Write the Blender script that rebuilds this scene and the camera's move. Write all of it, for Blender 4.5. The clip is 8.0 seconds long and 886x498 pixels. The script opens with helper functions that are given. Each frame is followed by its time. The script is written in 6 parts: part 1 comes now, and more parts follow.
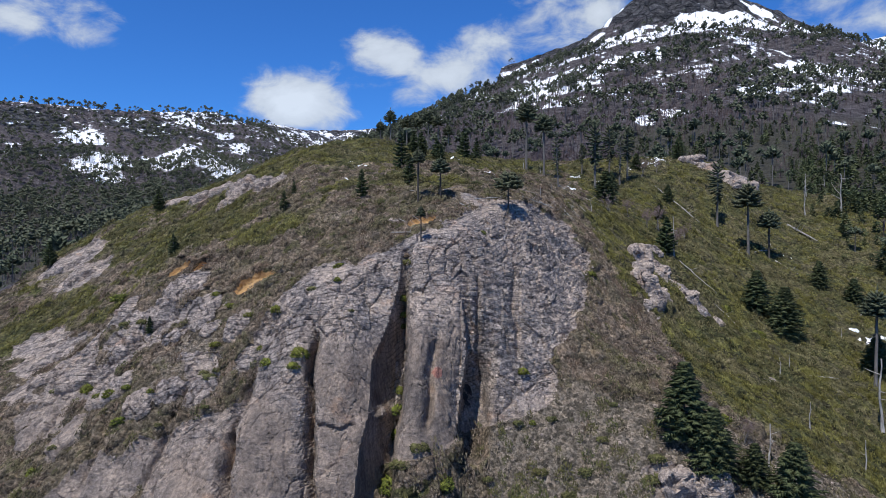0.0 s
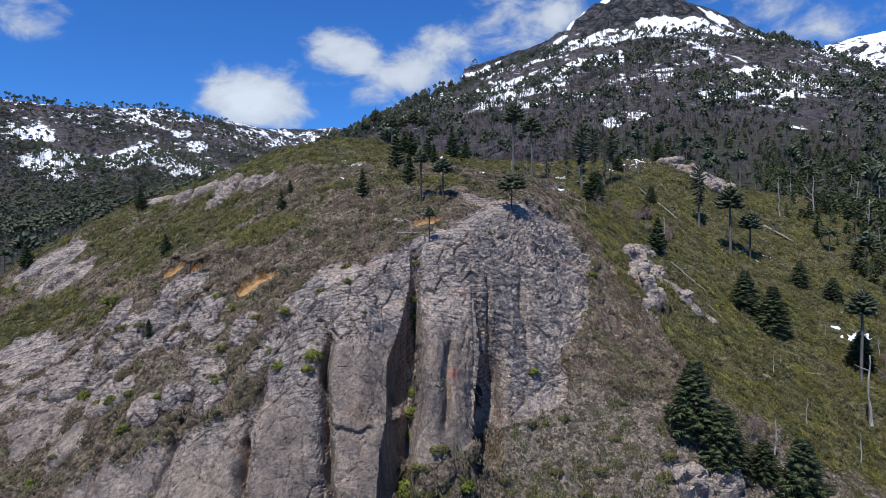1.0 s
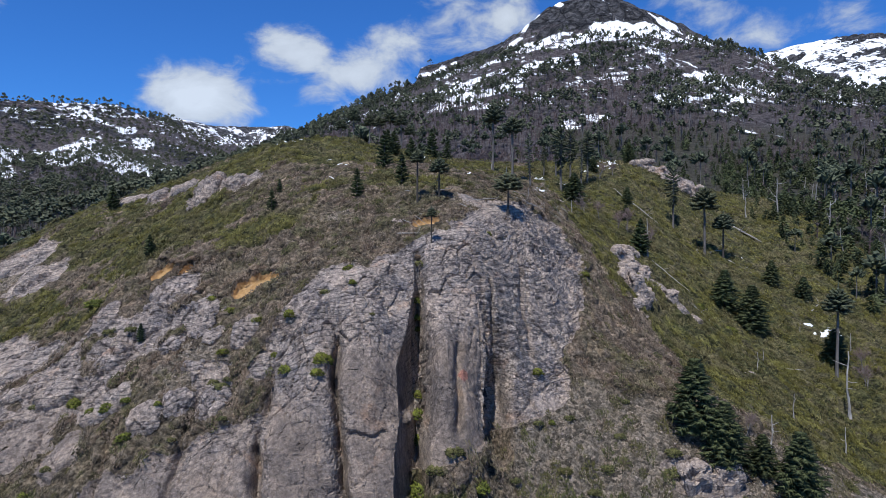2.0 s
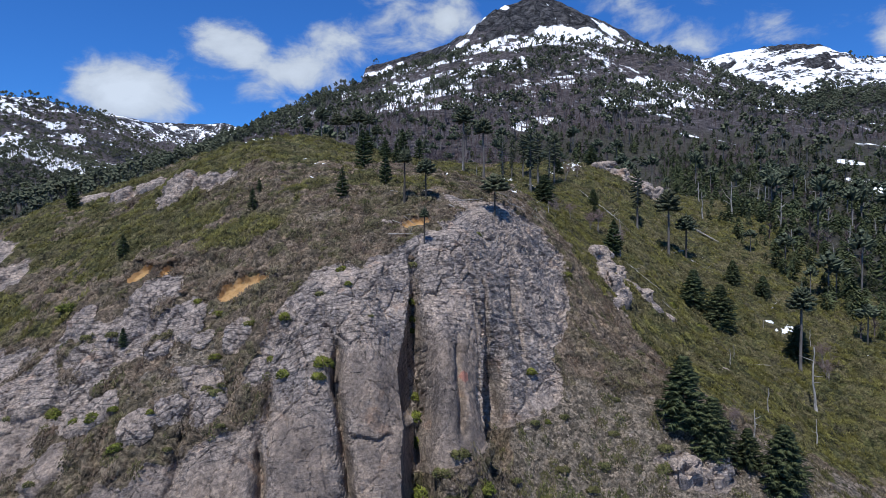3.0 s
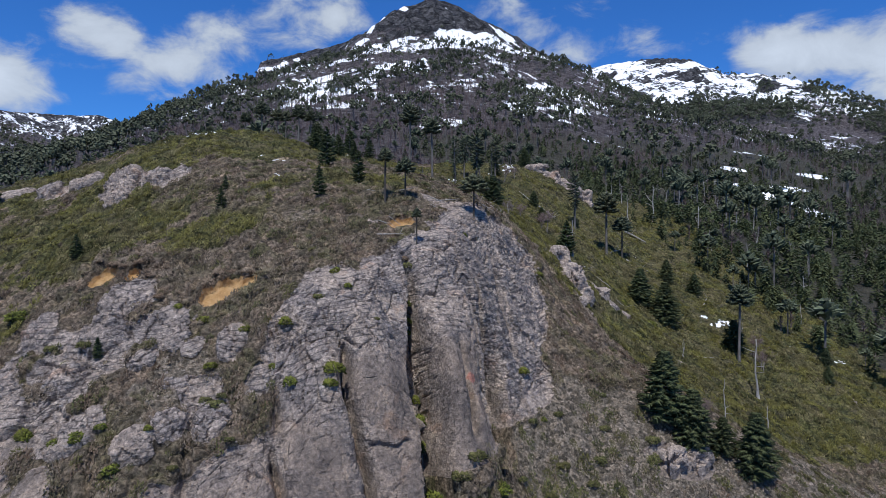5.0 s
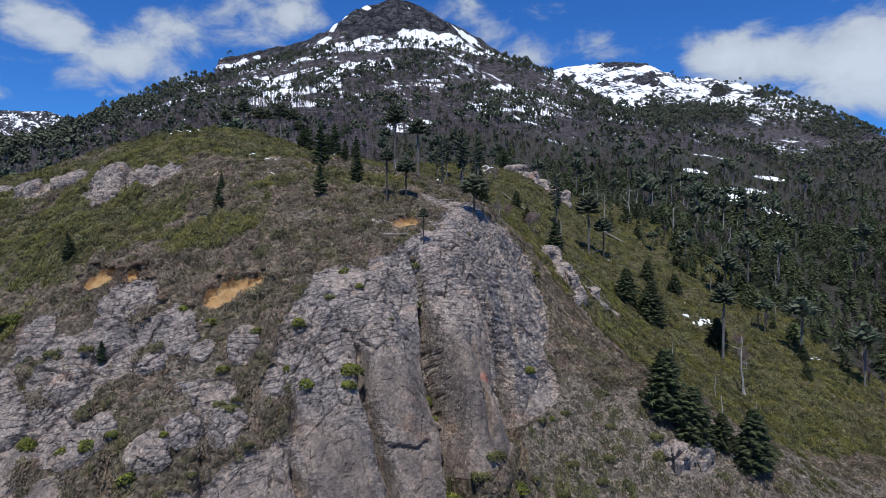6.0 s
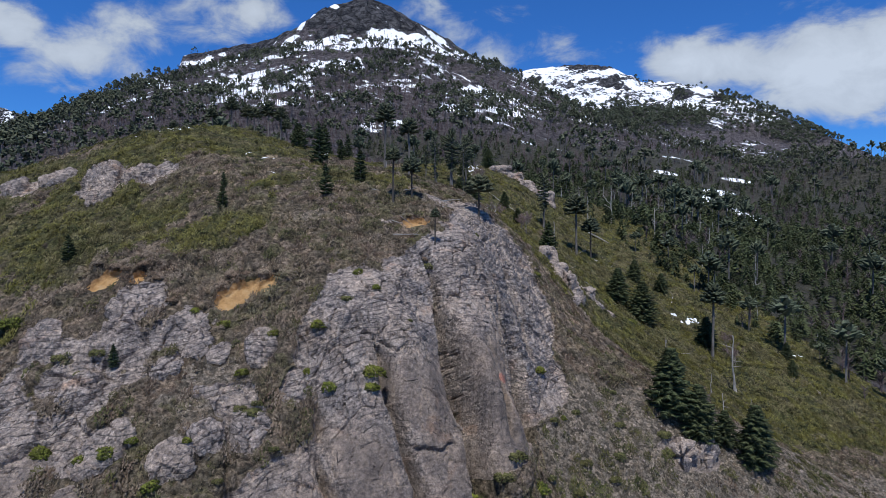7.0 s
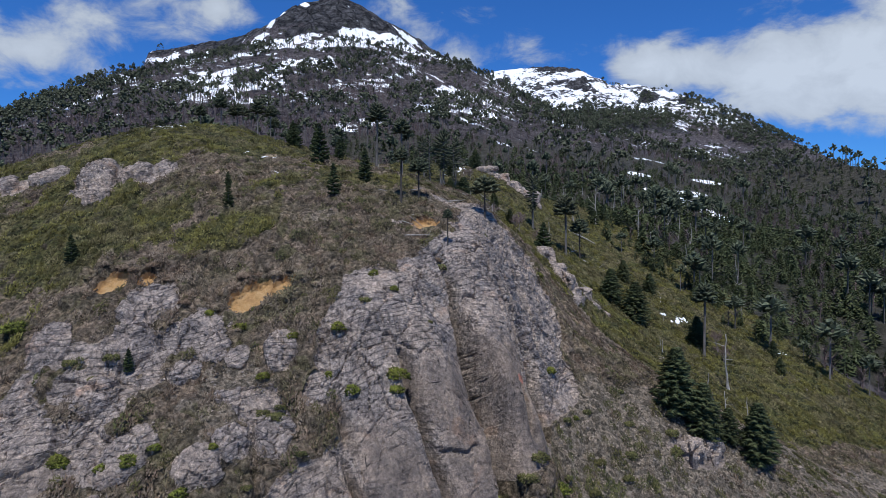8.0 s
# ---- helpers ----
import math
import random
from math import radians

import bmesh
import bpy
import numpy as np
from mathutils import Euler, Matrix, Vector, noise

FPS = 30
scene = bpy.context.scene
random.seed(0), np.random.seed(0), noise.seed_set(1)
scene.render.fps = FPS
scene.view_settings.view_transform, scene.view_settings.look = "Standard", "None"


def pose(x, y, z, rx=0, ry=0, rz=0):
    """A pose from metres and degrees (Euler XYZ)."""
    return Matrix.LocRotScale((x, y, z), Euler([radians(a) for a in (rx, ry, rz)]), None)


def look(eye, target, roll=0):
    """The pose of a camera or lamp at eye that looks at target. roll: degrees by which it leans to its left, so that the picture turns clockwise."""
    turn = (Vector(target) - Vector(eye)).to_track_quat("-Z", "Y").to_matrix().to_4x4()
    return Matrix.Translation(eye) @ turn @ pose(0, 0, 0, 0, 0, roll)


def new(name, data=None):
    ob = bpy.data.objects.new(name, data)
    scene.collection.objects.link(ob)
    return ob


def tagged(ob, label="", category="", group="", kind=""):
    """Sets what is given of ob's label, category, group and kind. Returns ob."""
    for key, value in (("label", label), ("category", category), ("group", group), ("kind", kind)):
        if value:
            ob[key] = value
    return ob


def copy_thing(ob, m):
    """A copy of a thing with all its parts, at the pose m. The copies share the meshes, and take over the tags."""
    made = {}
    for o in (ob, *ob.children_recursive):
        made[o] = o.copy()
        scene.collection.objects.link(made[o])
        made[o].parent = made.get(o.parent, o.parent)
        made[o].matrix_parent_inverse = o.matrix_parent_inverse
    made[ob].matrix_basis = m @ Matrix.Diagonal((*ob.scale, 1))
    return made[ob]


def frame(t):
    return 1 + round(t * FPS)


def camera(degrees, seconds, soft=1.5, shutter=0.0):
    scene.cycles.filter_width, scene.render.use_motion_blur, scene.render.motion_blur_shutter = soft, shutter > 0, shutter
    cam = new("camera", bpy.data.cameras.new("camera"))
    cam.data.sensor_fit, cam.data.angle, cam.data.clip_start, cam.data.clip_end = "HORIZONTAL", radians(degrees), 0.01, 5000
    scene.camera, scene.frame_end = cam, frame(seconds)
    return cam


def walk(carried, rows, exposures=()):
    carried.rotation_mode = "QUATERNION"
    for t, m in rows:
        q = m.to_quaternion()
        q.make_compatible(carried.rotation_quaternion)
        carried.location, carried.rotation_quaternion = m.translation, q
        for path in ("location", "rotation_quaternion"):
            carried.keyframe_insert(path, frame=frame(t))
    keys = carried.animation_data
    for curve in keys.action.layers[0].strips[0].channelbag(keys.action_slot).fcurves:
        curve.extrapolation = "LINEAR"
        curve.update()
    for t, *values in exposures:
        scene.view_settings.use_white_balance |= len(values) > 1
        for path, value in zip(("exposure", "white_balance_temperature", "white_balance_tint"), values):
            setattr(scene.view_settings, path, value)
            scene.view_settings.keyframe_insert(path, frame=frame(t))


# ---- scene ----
cam = camera(67.5, 8.0, soft=0.6)
METRES, EYE, TILT, LEAN, TURN = 60.0, 40.0, -0.75, 0.0, 0.0
ROWS = [
    (0.0, 0.0, 0.0, 0.0, -0.0, 0.0, 0.0),
    (0.5, -0.0636, 0.0058, 0.0006, -1.73, -0.0, 0.02),
    (1.0, -0.1273, 0.0132, 0.0013, -3.56, -0.0, 0.03),
    (1.5, -0.1921, 0.0238, 0.0024, -5.55, -0.01, 0.05),
    (3.0, -0.3838, 0.0673, 0.0049, -12.85, 0.01, 0.15),
    (3.5, -0.4458, 0.0874, 0.0056, -15.48, 0.01, 0.18),
    (4.0, -0.5103, 0.1116, 0.0058, -18.14, 0.02, 0.2),
    (4.5, -0.5685, 0.1369, 0.0053, -20.37, 0.03, 0.22),
    (5.0, -0.6248, 0.1628, 0.0052, -22.41, 0.03, 0.27),
    (6.5, -0.7829, 0.249, 0.0054, -27.61, 0.05, 0.36),
    (7.0, -0.8322, 0.279, 0.006, -29.1, 0.06, 0.37),
    (7.5, -0.8795, 0.3097, 0.0068, -30.53, 0.07, 0.39),
    (8.0, -0.9247, 0.3425, 0.0078, -31.96, 0.07, 0.4),
]
walk(cam, [(t, pose(0, 0, EYE, TILT, LEAN, TURN) @ pose(METRES * x, METRES * y, METRES * z, 90 + pitch, roll, yaw)) for t, x, y, z, yaw, pitch, roll in ROWS],
     exposures=[(0.0, 0.04, 6100, 8), (3.5, -0.07, 5970, 8), (8.0, -0.24, 5970, 8)])

# ---- sky, sun ----
SUN_WAY = Vector((-0.23, -0.37, 0.90)).normalized()      # towards the sun
sun_data = bpy.data.lights.new("sun", "SUN")
sun_data.energy, sun_data.angle, sun_data.color = 4.85, radians(0.6), (1.0, 0.945, 0.875)
sun = new("sun", sun_data)
sun.matrix_world = look(SUN_WAY * 300, (0, 0, 0))

# soft ellipses of cloud: azimuth from +y to the right, elevation, half width, half height (degrees), density
CLOUDS = [
    (-32.2, 16.3, 5.0, 1.9, 1.3), (-27.0, 15.2, 2.0, 1.1, 0.7), (-12.8, 11.4, 3.9, 2.4, 2.1),
    (-5.6, 15.9, 3.8, 1.7, 1.1), (0.3, 13.6, 5.8, 2.5, 1.2), (2.8, 16.6, 3.4, 1.9, 0.7),
    (7.8, 19.3, 2.2, 2.2, 0.8), (11.5, 17.4, 4.6, 2.7, 0.85), (14.2, 19.3, 2.2, 1.7, 0.8),
    (26.5, 19.3, 3.2, 1.9, 0.8), (31.4, 16.8, 3.2, 2.7, 0.85), (37.5, 15.8, 5.4, 1.9, 0.8),
    (49.6, 14.2, 3.4, 1.8, 1.2), (59.0, 13.0, 10.0, 3.6, 1.4), (67.0, 11.5, 8.0, 4.0, 1.0),
    (66.0, 18.0, 4.5, 3.5, 0.45), (90.0, 18.0, 16.0, 6.0, 1.0), (130.0, 24.0, 18.0, 7.0, 0.9),
    (-75.0, 20.0, 14.0, 5.0, 0.9), (-120.0, 26.0, 16.0, 7.0, 0.8), (175.0, 22.0, 20.0, 6.0, 0.9),
]


def daylight():
    world = bpy.data.worlds.new("daylight")
    scene.world = world
    world.use_nodes = True
    nt = world.node_tree
    nt.nodes.clear()
    add, link = nt.nodes.new, nt.links.new

    def calc(op, a, b=None, c=None):
        n = add("ShaderNodeMath")
        n.operation = op
        for k, v in enumerate((a, b, c)):
            if v is None:
                continue
            if isinstance(v, (int, float)):
                n.inputs[k].default_value = v
            else:
                link(v, n.inputs[k])
        return n.outputs[0]

    sky = add("ShaderNodeTexSky")
    sky.sky_type, sky.sun_disc = "NISHITA", False
    sky.sun_elevation = math.asin(SUN_WAY.z)
    sky.sun_rotation = math.atan2(SUN_WAY.x, SUN_WAY.y)
    sky.altitude, sky.air_density, sky.dust_density, sky.ozone_density = 1500, 1.0, 0.3, 2.5
    coords = add("ShaderNodeTexCoord").outputs["Generated"]
    split = add("ShaderNodeSeparateXYZ")
    link(coords, split.inputs[0])
    azimuth = calc("DEGREES", calc("ARCTAN2", split.outputs[0], split.outputs[1]))
    lift = calc("DEGREES", calc("ARCSINE", split.outputs[2]))
    plane = add("ShaderNodeCombineXYZ")
    link(azimuth, plane.inputs[0])
    link(lift, plane.inputs[1])
    wisps = add("ShaderNodeTexNoise")
    wisps.inputs["Scale"].default_value, wisps.inputs["Detail"].default_value = 0.2, 10.0
    wisps.inputs["Roughness"].default_value, wisps.inputs["Distortion"].default_value = 0.6, 0.35
    stretch = add("ShaderNodeMapping")
    stretch.inputs["Scale"].default_value = (1.0, 1.7, 1.0)
    link(plane.outputs[0], stretch.inputs["Vector"])
    link(stretch.outputs[0], wisps.inputs["Vector"])
    total = None
    for az, el, wide, high, dense in CLOUDS:
        u = calc("MULTIPLY", calc("SUBTRACT", azimuth, az), 1 / wide)
        v = calc("MULTIPLY", calc("SUBTRACT", lift, el), 1 / high)
        r = calc("ADD", calc("MULTIPLY", u, u), calc("MULTIPLY", v, v))
        puff = calc("MULTIPLY", calc("POWER", 2.718, calc("MULTIPLY", r, -0.85)), dense)
        total = puff if total is None else calc("ADD", total, puff)
    ragged = calc("ADD", total, calc("MULTIPLY", calc("SUBTRACT", wisps.outputs["Fac"], 0.5), 2.6))
    cover = add("ShaderNodeMapRange")
    cover.interpolation_type = "SMOOTHSTEP"
    link(ragged, cover.inputs["Value"])
    for key, v in (("From Min", 0.5), ("From Max", 1.35), ("To Min", 0.0), ("To Max", 0.86)):
        cover.inputs[key].default_value = v
    blue = add("ShaderNodeBackground")
    tint = add("ShaderNodeMix")
    tint.data_type, tint.blend_type = "RGBA", "MULTIPLY"
    tint.inputs["Factor"].default_value = 1.0
    link(sky.outputs[0], tint.inputs["A"])
    tint.inputs["B"].default_value = (0.38, 0.82, 1.46, 1)
    link(tint.outputs["Result"], blue.inputs["Color"])
    blue.inputs["Strength"].default_value = 0.094
    white = add("ShaderNodeBackground")
    shade = add("ShaderNodeMapRange")
    link(ragged, shade.inputs["Value"])
    for key, v in (("From Min", 0.6), ("From Max", 1.9), ("To Min", 0.55), ("To Max", 0.86)):
        shade.inputs[key].default_value = v
    white.inputs["Color"].default_value = (0.93, 0.965, 1.0, 1)
    link(shade.outputs[0], white.inputs["Strength"])
    both = add("ShaderNodeMixShader")
    link(cover.outputs[0], both.inputs[0])
    link(blue.outputs[0], both.inputs[1])
    link(white.outputs[0], both.inputs[2])
    link(both.outputs[0], add("ShaderNodeOutputWorld").inputs[0])


daylight()

# ---- the lie of the land (heights as functions of the plan) ----
def smooth(a, b, v):
    t = np.clip((v - a) / (b - a), 0, 1)
    return t * t * (3 - 2 * t)


def lattice(i, j, k, seed):
    """Pseudo-random numbers from 0 to 1 on a lattice of whole numbers."""
    h = (i.astype(np.int64) * 374761393 + j.astype(np.int64) * 668265263 + k.astype(np.int64) * 2147483647 + seed * 974634777) & 0x7FFFFFFF
    h = ((h ^ (h >> 13)) * 1274126177) & 0x7FFFFFFF
    h = ((h ^ (h >> 16)) * 1911520717) & 0x7FFFFFFF
    return ((h ^ (h >> 15)) & 0xFFFFFF) / 16777216.0


def grain(x, y, z, size, seed=0):
    """Smooth noise from -1 to 1, with lumps of that size."""
    x, y, z = np.broadcast_arrays(np.asarray(x, float) / size, np.asarray(y, float) / size, np.asarray(z, float) / size)
    i, j, k = np.floor(x), np.floor(y), np.floor(z)
    u, v, w = x - i, y - j, z - k
    u, v, w = u * u * (3 - 2 * u), v * v * (3 - 2 * v), w * w * (3 - 2 * w)
    out = 0
    for a in (0, 1):
        for b in (0, 1):
            for c in (0, 1):
                out = out + lattice(i + a, j + b, k + c, seed) * (u if a else 1 - u) * (v if b else 1 - v) * (w if c else 1 - w)
    return out * 2 - 1


def rough(x, y, z, size, octaves, seed=0, gain=0.5):
    total, amp, norm = 0, 1.0, 0
    for o in range(octaves):
        total = total + amp * grain(x, y, z, size / 2 ** o, seed + o)
        norm += amp
        amp *= gain
    return total / norm


def blocks(x, y, z, size, seed=0):
    """Broken rock: for each place the number of its block (0 to 1) and how far it lies from the joint between two blocks."""
    x, y, z = x / size, y / size, z / size
    i, j, k = np.floor(x), np.floor(y), np.floor(z)
    first, second, which = np.full(x.shape, 9.0), np.full(x.shape, 9.0), np.zeros(x.shape)
    for a in (-1, 0, 1):
        for b in (-1, 0, 1):
            for c in (-1, 0, 1):
                p, q, r = i + a, j + b, k + c
                d = np.sqrt((p + lattice(p, q, r, seed) - x) ** 2 + (q + lattice(p, q, r, seed + 1) - y) ** 2 + (r + lattice(p, q, r, seed + 2) - z) ** 2)
                near = d < first
                second = np.where(near, first, np.minimum(second, d))
                which = np.where(near, lattice(p, q, r, seed + 3), which)
                first = np.where(near, d, first)
    return which, (second - first) * size


def glide(xn, yn, x):
    """A curve through the nodes with no overshoot."""
    xn, yn = np.asarray(xn, float), np.asarray(yn, float)
    h = np.diff(xn)
    d = np.diff(yn, axis=0) / (h if yn.ndim == 1 else h[:, None])
    m = np.zeros(yn.shape)
    m[0], m[-1] = d[0], d[-1]
    for n in range(1, len(xn) - 1):
        w1, w2 = 2 * h[n] + h[n - 1], h[n] + 2 * h[n - 1]
        same = d[n - 1] * d[n] > 0
        m[n] = np.where(same, (w1 + w2) / np.where(same, w1 / np.where(d[n - 1] == 0, 1, d[n - 1]) + w2 / np.where(d[n] == 0, 1, d[n]), 1), 0)
    n = np.clip(np.searchsorted(xn, x) - 1, 0, len(h) - 1)
    t, hn = (x - xn[n]) / h[n], h[n]
    if yn.ndim == 2:
        t, hn = t[:, None], hn[:, None]
    return (2 * t ** 3 - 3 * t * t + 1) * yn[n] + (t ** 3 - 2 * t * t + t) * hn * m[n] + (-2 * t ** 3 + 3 * t * t) * yn[n + 1] + (t ** 3 - t * t) * hn * m[n + 1]


# the hill: profiles up the slope (distance ahead, height), from left to right across it
PLAN_X, PLAN_Y = np.arange(-160, 200.1, 1.0), np.arange(20, 260.1, 0.5)
rib_at, rib_line = [], []


def rib(x, *nodes):
    nodes = [(20, nodes[0][1] - 34), *nodes, (260, nodes[-1][1] - 2)]
    rib_at.append(x)
    rib_line.append(glide([n[0] for n in nodes], [n[1] for n in nodes], PLAN_Y))


rib(-140, (78, -12.7), (94, -6.5), (126, 3.8), (160, 11.7), (195, 14.5), (215, 17.6))
rib(-100, (78, -1.6), (94, 5.8), (112, 11.4), (126, 16.4), (160, 31.7), (175, 35.6), (215, 38.6))
rib(-75, (78, -0.3), (97, 9.8), (126, 24.2), (150, 38.9), (160, 44.6), (175, 48.5), (215, 49.8))
rib(-60, (78, 0.7), (91, 8.5), (100, 16.4), (116, 25.3), (126, 32.1), (140, 39.3), (160, 48.7), (175, 53.7), (215, 55.5))
rib(-50, (78, 3.0), (94, 15.8), (97, 17.8), (100, 20.5), (108, 27.4), (126, 38.0), (140, 44.4), (175, 57.7), (215, 59.0))
rib(-40, (78, 5.0), (91, 18.6), (104, 27.8), (120, 38.9), (126, 41.8), (140, 49.0), (160, 58.7), (175, 61.6), (215, 62.2))
rib(-32, (78, 7.6), (91, 19.7), (97, 25.7), (112, 35.2), (116, 38.8), (126, 45.5), (175, 64.0), (195, 64.8), (215, 64.2))
rib(-26, (78, 9.8), (82, 14.4), (88, 19.1), (97, 29.0), (108, 36.0), (126, 47.3), (160, 61.6), (175, 65.2), (215, 65.3))
rib(-20, (78, 8.7), (94, 30.4), (108, 38.5), (126, 48.7), (150, 57.8), (160, 61.6), (175, 65.8), (195, 66.5), (215, 66.1))
rib(-14, (78, 6.3), (82, 12.3), (91, 29.3), (94, 32.3), (104, 37.6), (126, 50.0), (150, 57.6), (175, 64.9), (215, 66.4))
rib(-8, (78, 5.3), (85, 16.3), (88, 18.2), (91, 23.3), (100, 36.1), (104, 39.2), (112, 43.8), (122, 49.0), (150, 57.5), (175, 63.4), (215, 66.5))
rib(-3, (78, 3.0), (85, 16.1), (88, 23.5), (94, 29.2), (100, 37.6), (104, 40.4), (111, 43.8), (122, 49.2), (160, 59.1), (195, 65.3), (215, 66.3))
rib(3, (78, -0.9), (91, 15.6), (100, 36.8), (105, 41.4), (112, 44.9), (122, 49.4), (160, 58.1), (195, 64.4), (215, 66.0))
rib(8, (78, -2.9), (85, 4.2), (91, 12.3), (100, 30.5), (107, 40.2), (113, 45.0), (119, 47.2), (130, 51.0), (160, 57.3), (195, 63.6), (215, 65.7))
rib(14, (78, -3.0), (91, 12.0), (97, 18.8), (112, 41.9), (116, 45.2), (126, 48.8), (160, 56.2), (195, 62.8), (215, 65.2))
rib(20, (78, -2.2), (88, 8.7), (100, 20.6), (112, 33.5), (126, 45.8), (140, 51.1), (160, 54.7), (195, 62.1), (215, 64.9))
rib(27, (78, -1.5), (88, 9.7), (97, 17.3), (112, 27.4), (126, 41.1), (140, 47.8), (160, 52.5), (195, 61.4), (215, 64.7))
rib(35, (78, -1.0), (85, 5.0), (94, 13.6), (112, 23.1), (126, 35.7), (140, 43.8), (160, 49.7), (195, 60.8), (215, 64.9))
rib(45, (78, -0.9), (94, 10.9), (116, 20.4), (126, 28.3), (133, 33.9), (160, 46.1), (175, 52.0), (195, 60.4), (215, 65.7))
rib(58, (78, -2.7), (88, 2.8), (100, 8.3), (126, 21.5), (150, 37.2), (160, 43.2), (175, 49.1), (195, 60.1), (215, 66.9))
rib(75, (78, -7.2), (97, 1.0), (126, 16.5), (140, 24.2), (150, 29.8), (160, 34.4), (175, 42.8), (195, 58.7), (215, 66.9))
rib(100, (78, -10.2), (104, 5.3), (126, 14.3), (140, 21.2), (150, 26.5), (160, 31.2), (175, 38.0), (195, 48.5), (215, 58.7))
rib(135, (78, -15.3), (100, -4.0), (126, 8.9), (150, 24.4), (175, 38.4), (195, 47.2), (215, 52.4))
rib(170, (78, -20.6), (126, 3.3), (150, 16.9), (175, 32.5), (195, 42.0), (215, 46.2))
rib(-165, (78, -20), (126, -4), (215, 8))
rib(205, (78, -24), (126, 0), (150, 12), (215, 40))
rib_order = np.argsort(rib_at)
HILL = glide([rib_at[n] for n in rib_order], np.array([rib_line[n] for n in rib_order]), PLAN_X)

# far ridges: crest lines (x, y, height), how steeply the slopes fall at first, how deep, and the slope after that
RIDGES = [
    ([(-430, 700, 60), (-223, 806, 113), (-127, 883, 156), (-32, 958, 222), (37, 1006, 256), (86, 1051, 290), (98, 1078, 322),
      (146, 1073, 336), (211, 1039, 350), (252, 987, 366), (291, 954, 394), (326, 941, 403), (366, 925, 393), (413, 925, 376),
      (464, 921, 358), (490, 920, 326), (508, 910, 296), (531, 867, 262), (541, 823, 236), (549, 766, 214), (556, 708, 192), (559, 651, 166), (554, 598, 142), (540, 520, 112)], 0.62, 260, 0.2),
    ([(291, 954, 394), (326, 941, 404), (366, 925, 394)], 1.1, 80, 0.5),
    ([(250, 828, 284), (92, 614, 160), (60, 559, 134), (60, 400, 90), (40, 280, 66), (0, 240, 62)], 0.38, 160, 0.26),
    ([(440, 800, 240), (420, 640, 150), (332, 417, 88), (250, 330, 66), (155, 208, 46)], 0.34, 130, 0.2),
    ([(700, 700, 138), (648, 581, 134), (631, 432, 129), (564, 347, 114), (537, 288, 100), (620, 180, 70)], 0.34, 160, 0.12),
    ([(860, 1700, 548), (945, 1636, 546), (999, 1601, 517), (1129, 1506, 533), (1157, 1418, 527), (1179, 1330, 501), (1221, 1290, 456),
      (1252, 1183, 439), (1274, 1080, 399), (1266, 923, 326), (1231, 792, 244), (1175, 688, 185), (1150, 400, 120)], 0.55, 420, 0.12),
    ([(-1250, 1000, 290), (-832, 1248, 303), (-754, 1297, 307), (-689, 1388, 312), (-619, 1475, 325), (-552, 1608, 350), (-528, 1616, 340),
      (-519, 1724, 345), (-500, 1936, 380), (-427, 2056, 380), (-340, 2174, 400), (-231, 2188, 409), (-100, 2200, 380)], 0.42, 420, 0.12),
    ([(-619, 1475, 300), (-420, 1150, 190), (-331, 760, 80), (-310, 560, 40)], 0.30, 150, 0.1),
]


def crest_cone(line, fall, deep, tail, x, y, shift):
    """The slopes below a crest line, and how far off that line is; shift pushes the slopes out and in."""
    best, away = np.full(x.shape, -1e9), np.full(x.shape, 1e9)
    for (ax, ay, az), (bx, by, bz) in zip(line[:-1], line[1:]):
        dx, dy = bx - ax, by - ay
        t = np.clip(((x - ax) * dx + (y - ay) * dy) / (dx * dx + dy * dy), 0, 1)
        d = np.hypot(ax + t * dx - x, ay + t * dy - y)
        away = np.minimum(away, d)
        d = np.maximum(d + shift * smooth(10, 150, d), 0)
        best = np.maximum(best, az + t * (bz - az) - deep * (1 - np.exp(-d * fall / deep)) - tail * d)
    return best, away


def far_land(x, y):
    """The valley and the mountains round it."""
    r = np.hypot(x, y)
    floor_z = -45 + 0.05 * np.maximum(y, 0) + 8 * rough(x, y, 0, 240, 3, 40)
    out, crest = floor_z, np.full(x.shape, 1e9)
    for n, (line, fall, deep, tail) in enumerate(RIDGES):
        cone, away = crest_cone(line, fall, deep, tail, x, y, 26 * rough(x, y, n * 57.0, 170, 3, 50 + n))
        if n in (0, 1, 5, 6):
            crest = np.minimum(crest, away)
        k = 14.0
        out = np.maximum(out, cone) + k * np.exp(-np.abs(out - cone) / k) * 0.2 * smooth(0, 60, crest)
    # the shoulder of the main peak ends in a step
    q = (x - 92) - 0.11 * (y - 1064)
    out = out - 17 * smooth(1, -7, q) * np.exp(-np.maximum(-q - 8, 0) / 22) * smooth(90, 50, np.hypot(x - 86, (y - 1060) * 0.5))
    # gullies and crags grow with height, and leave the crests their line
    high = smooth(90, 330, out)
    out = out + (2.5 + 9 * high) * rough(x, y, 0, 90, 4, 60) * smooth(250, 500, r) * (0.2 + 0.8 * smooth(5, 70, crest))
    return out


def crest_way(x, y):
    """How far the nearest high crest is."""
    return np.minimum.reduce([crest_cone(*RIDGES[n], x, y, 0 * x)[1] for n in (0, 5, 6)])


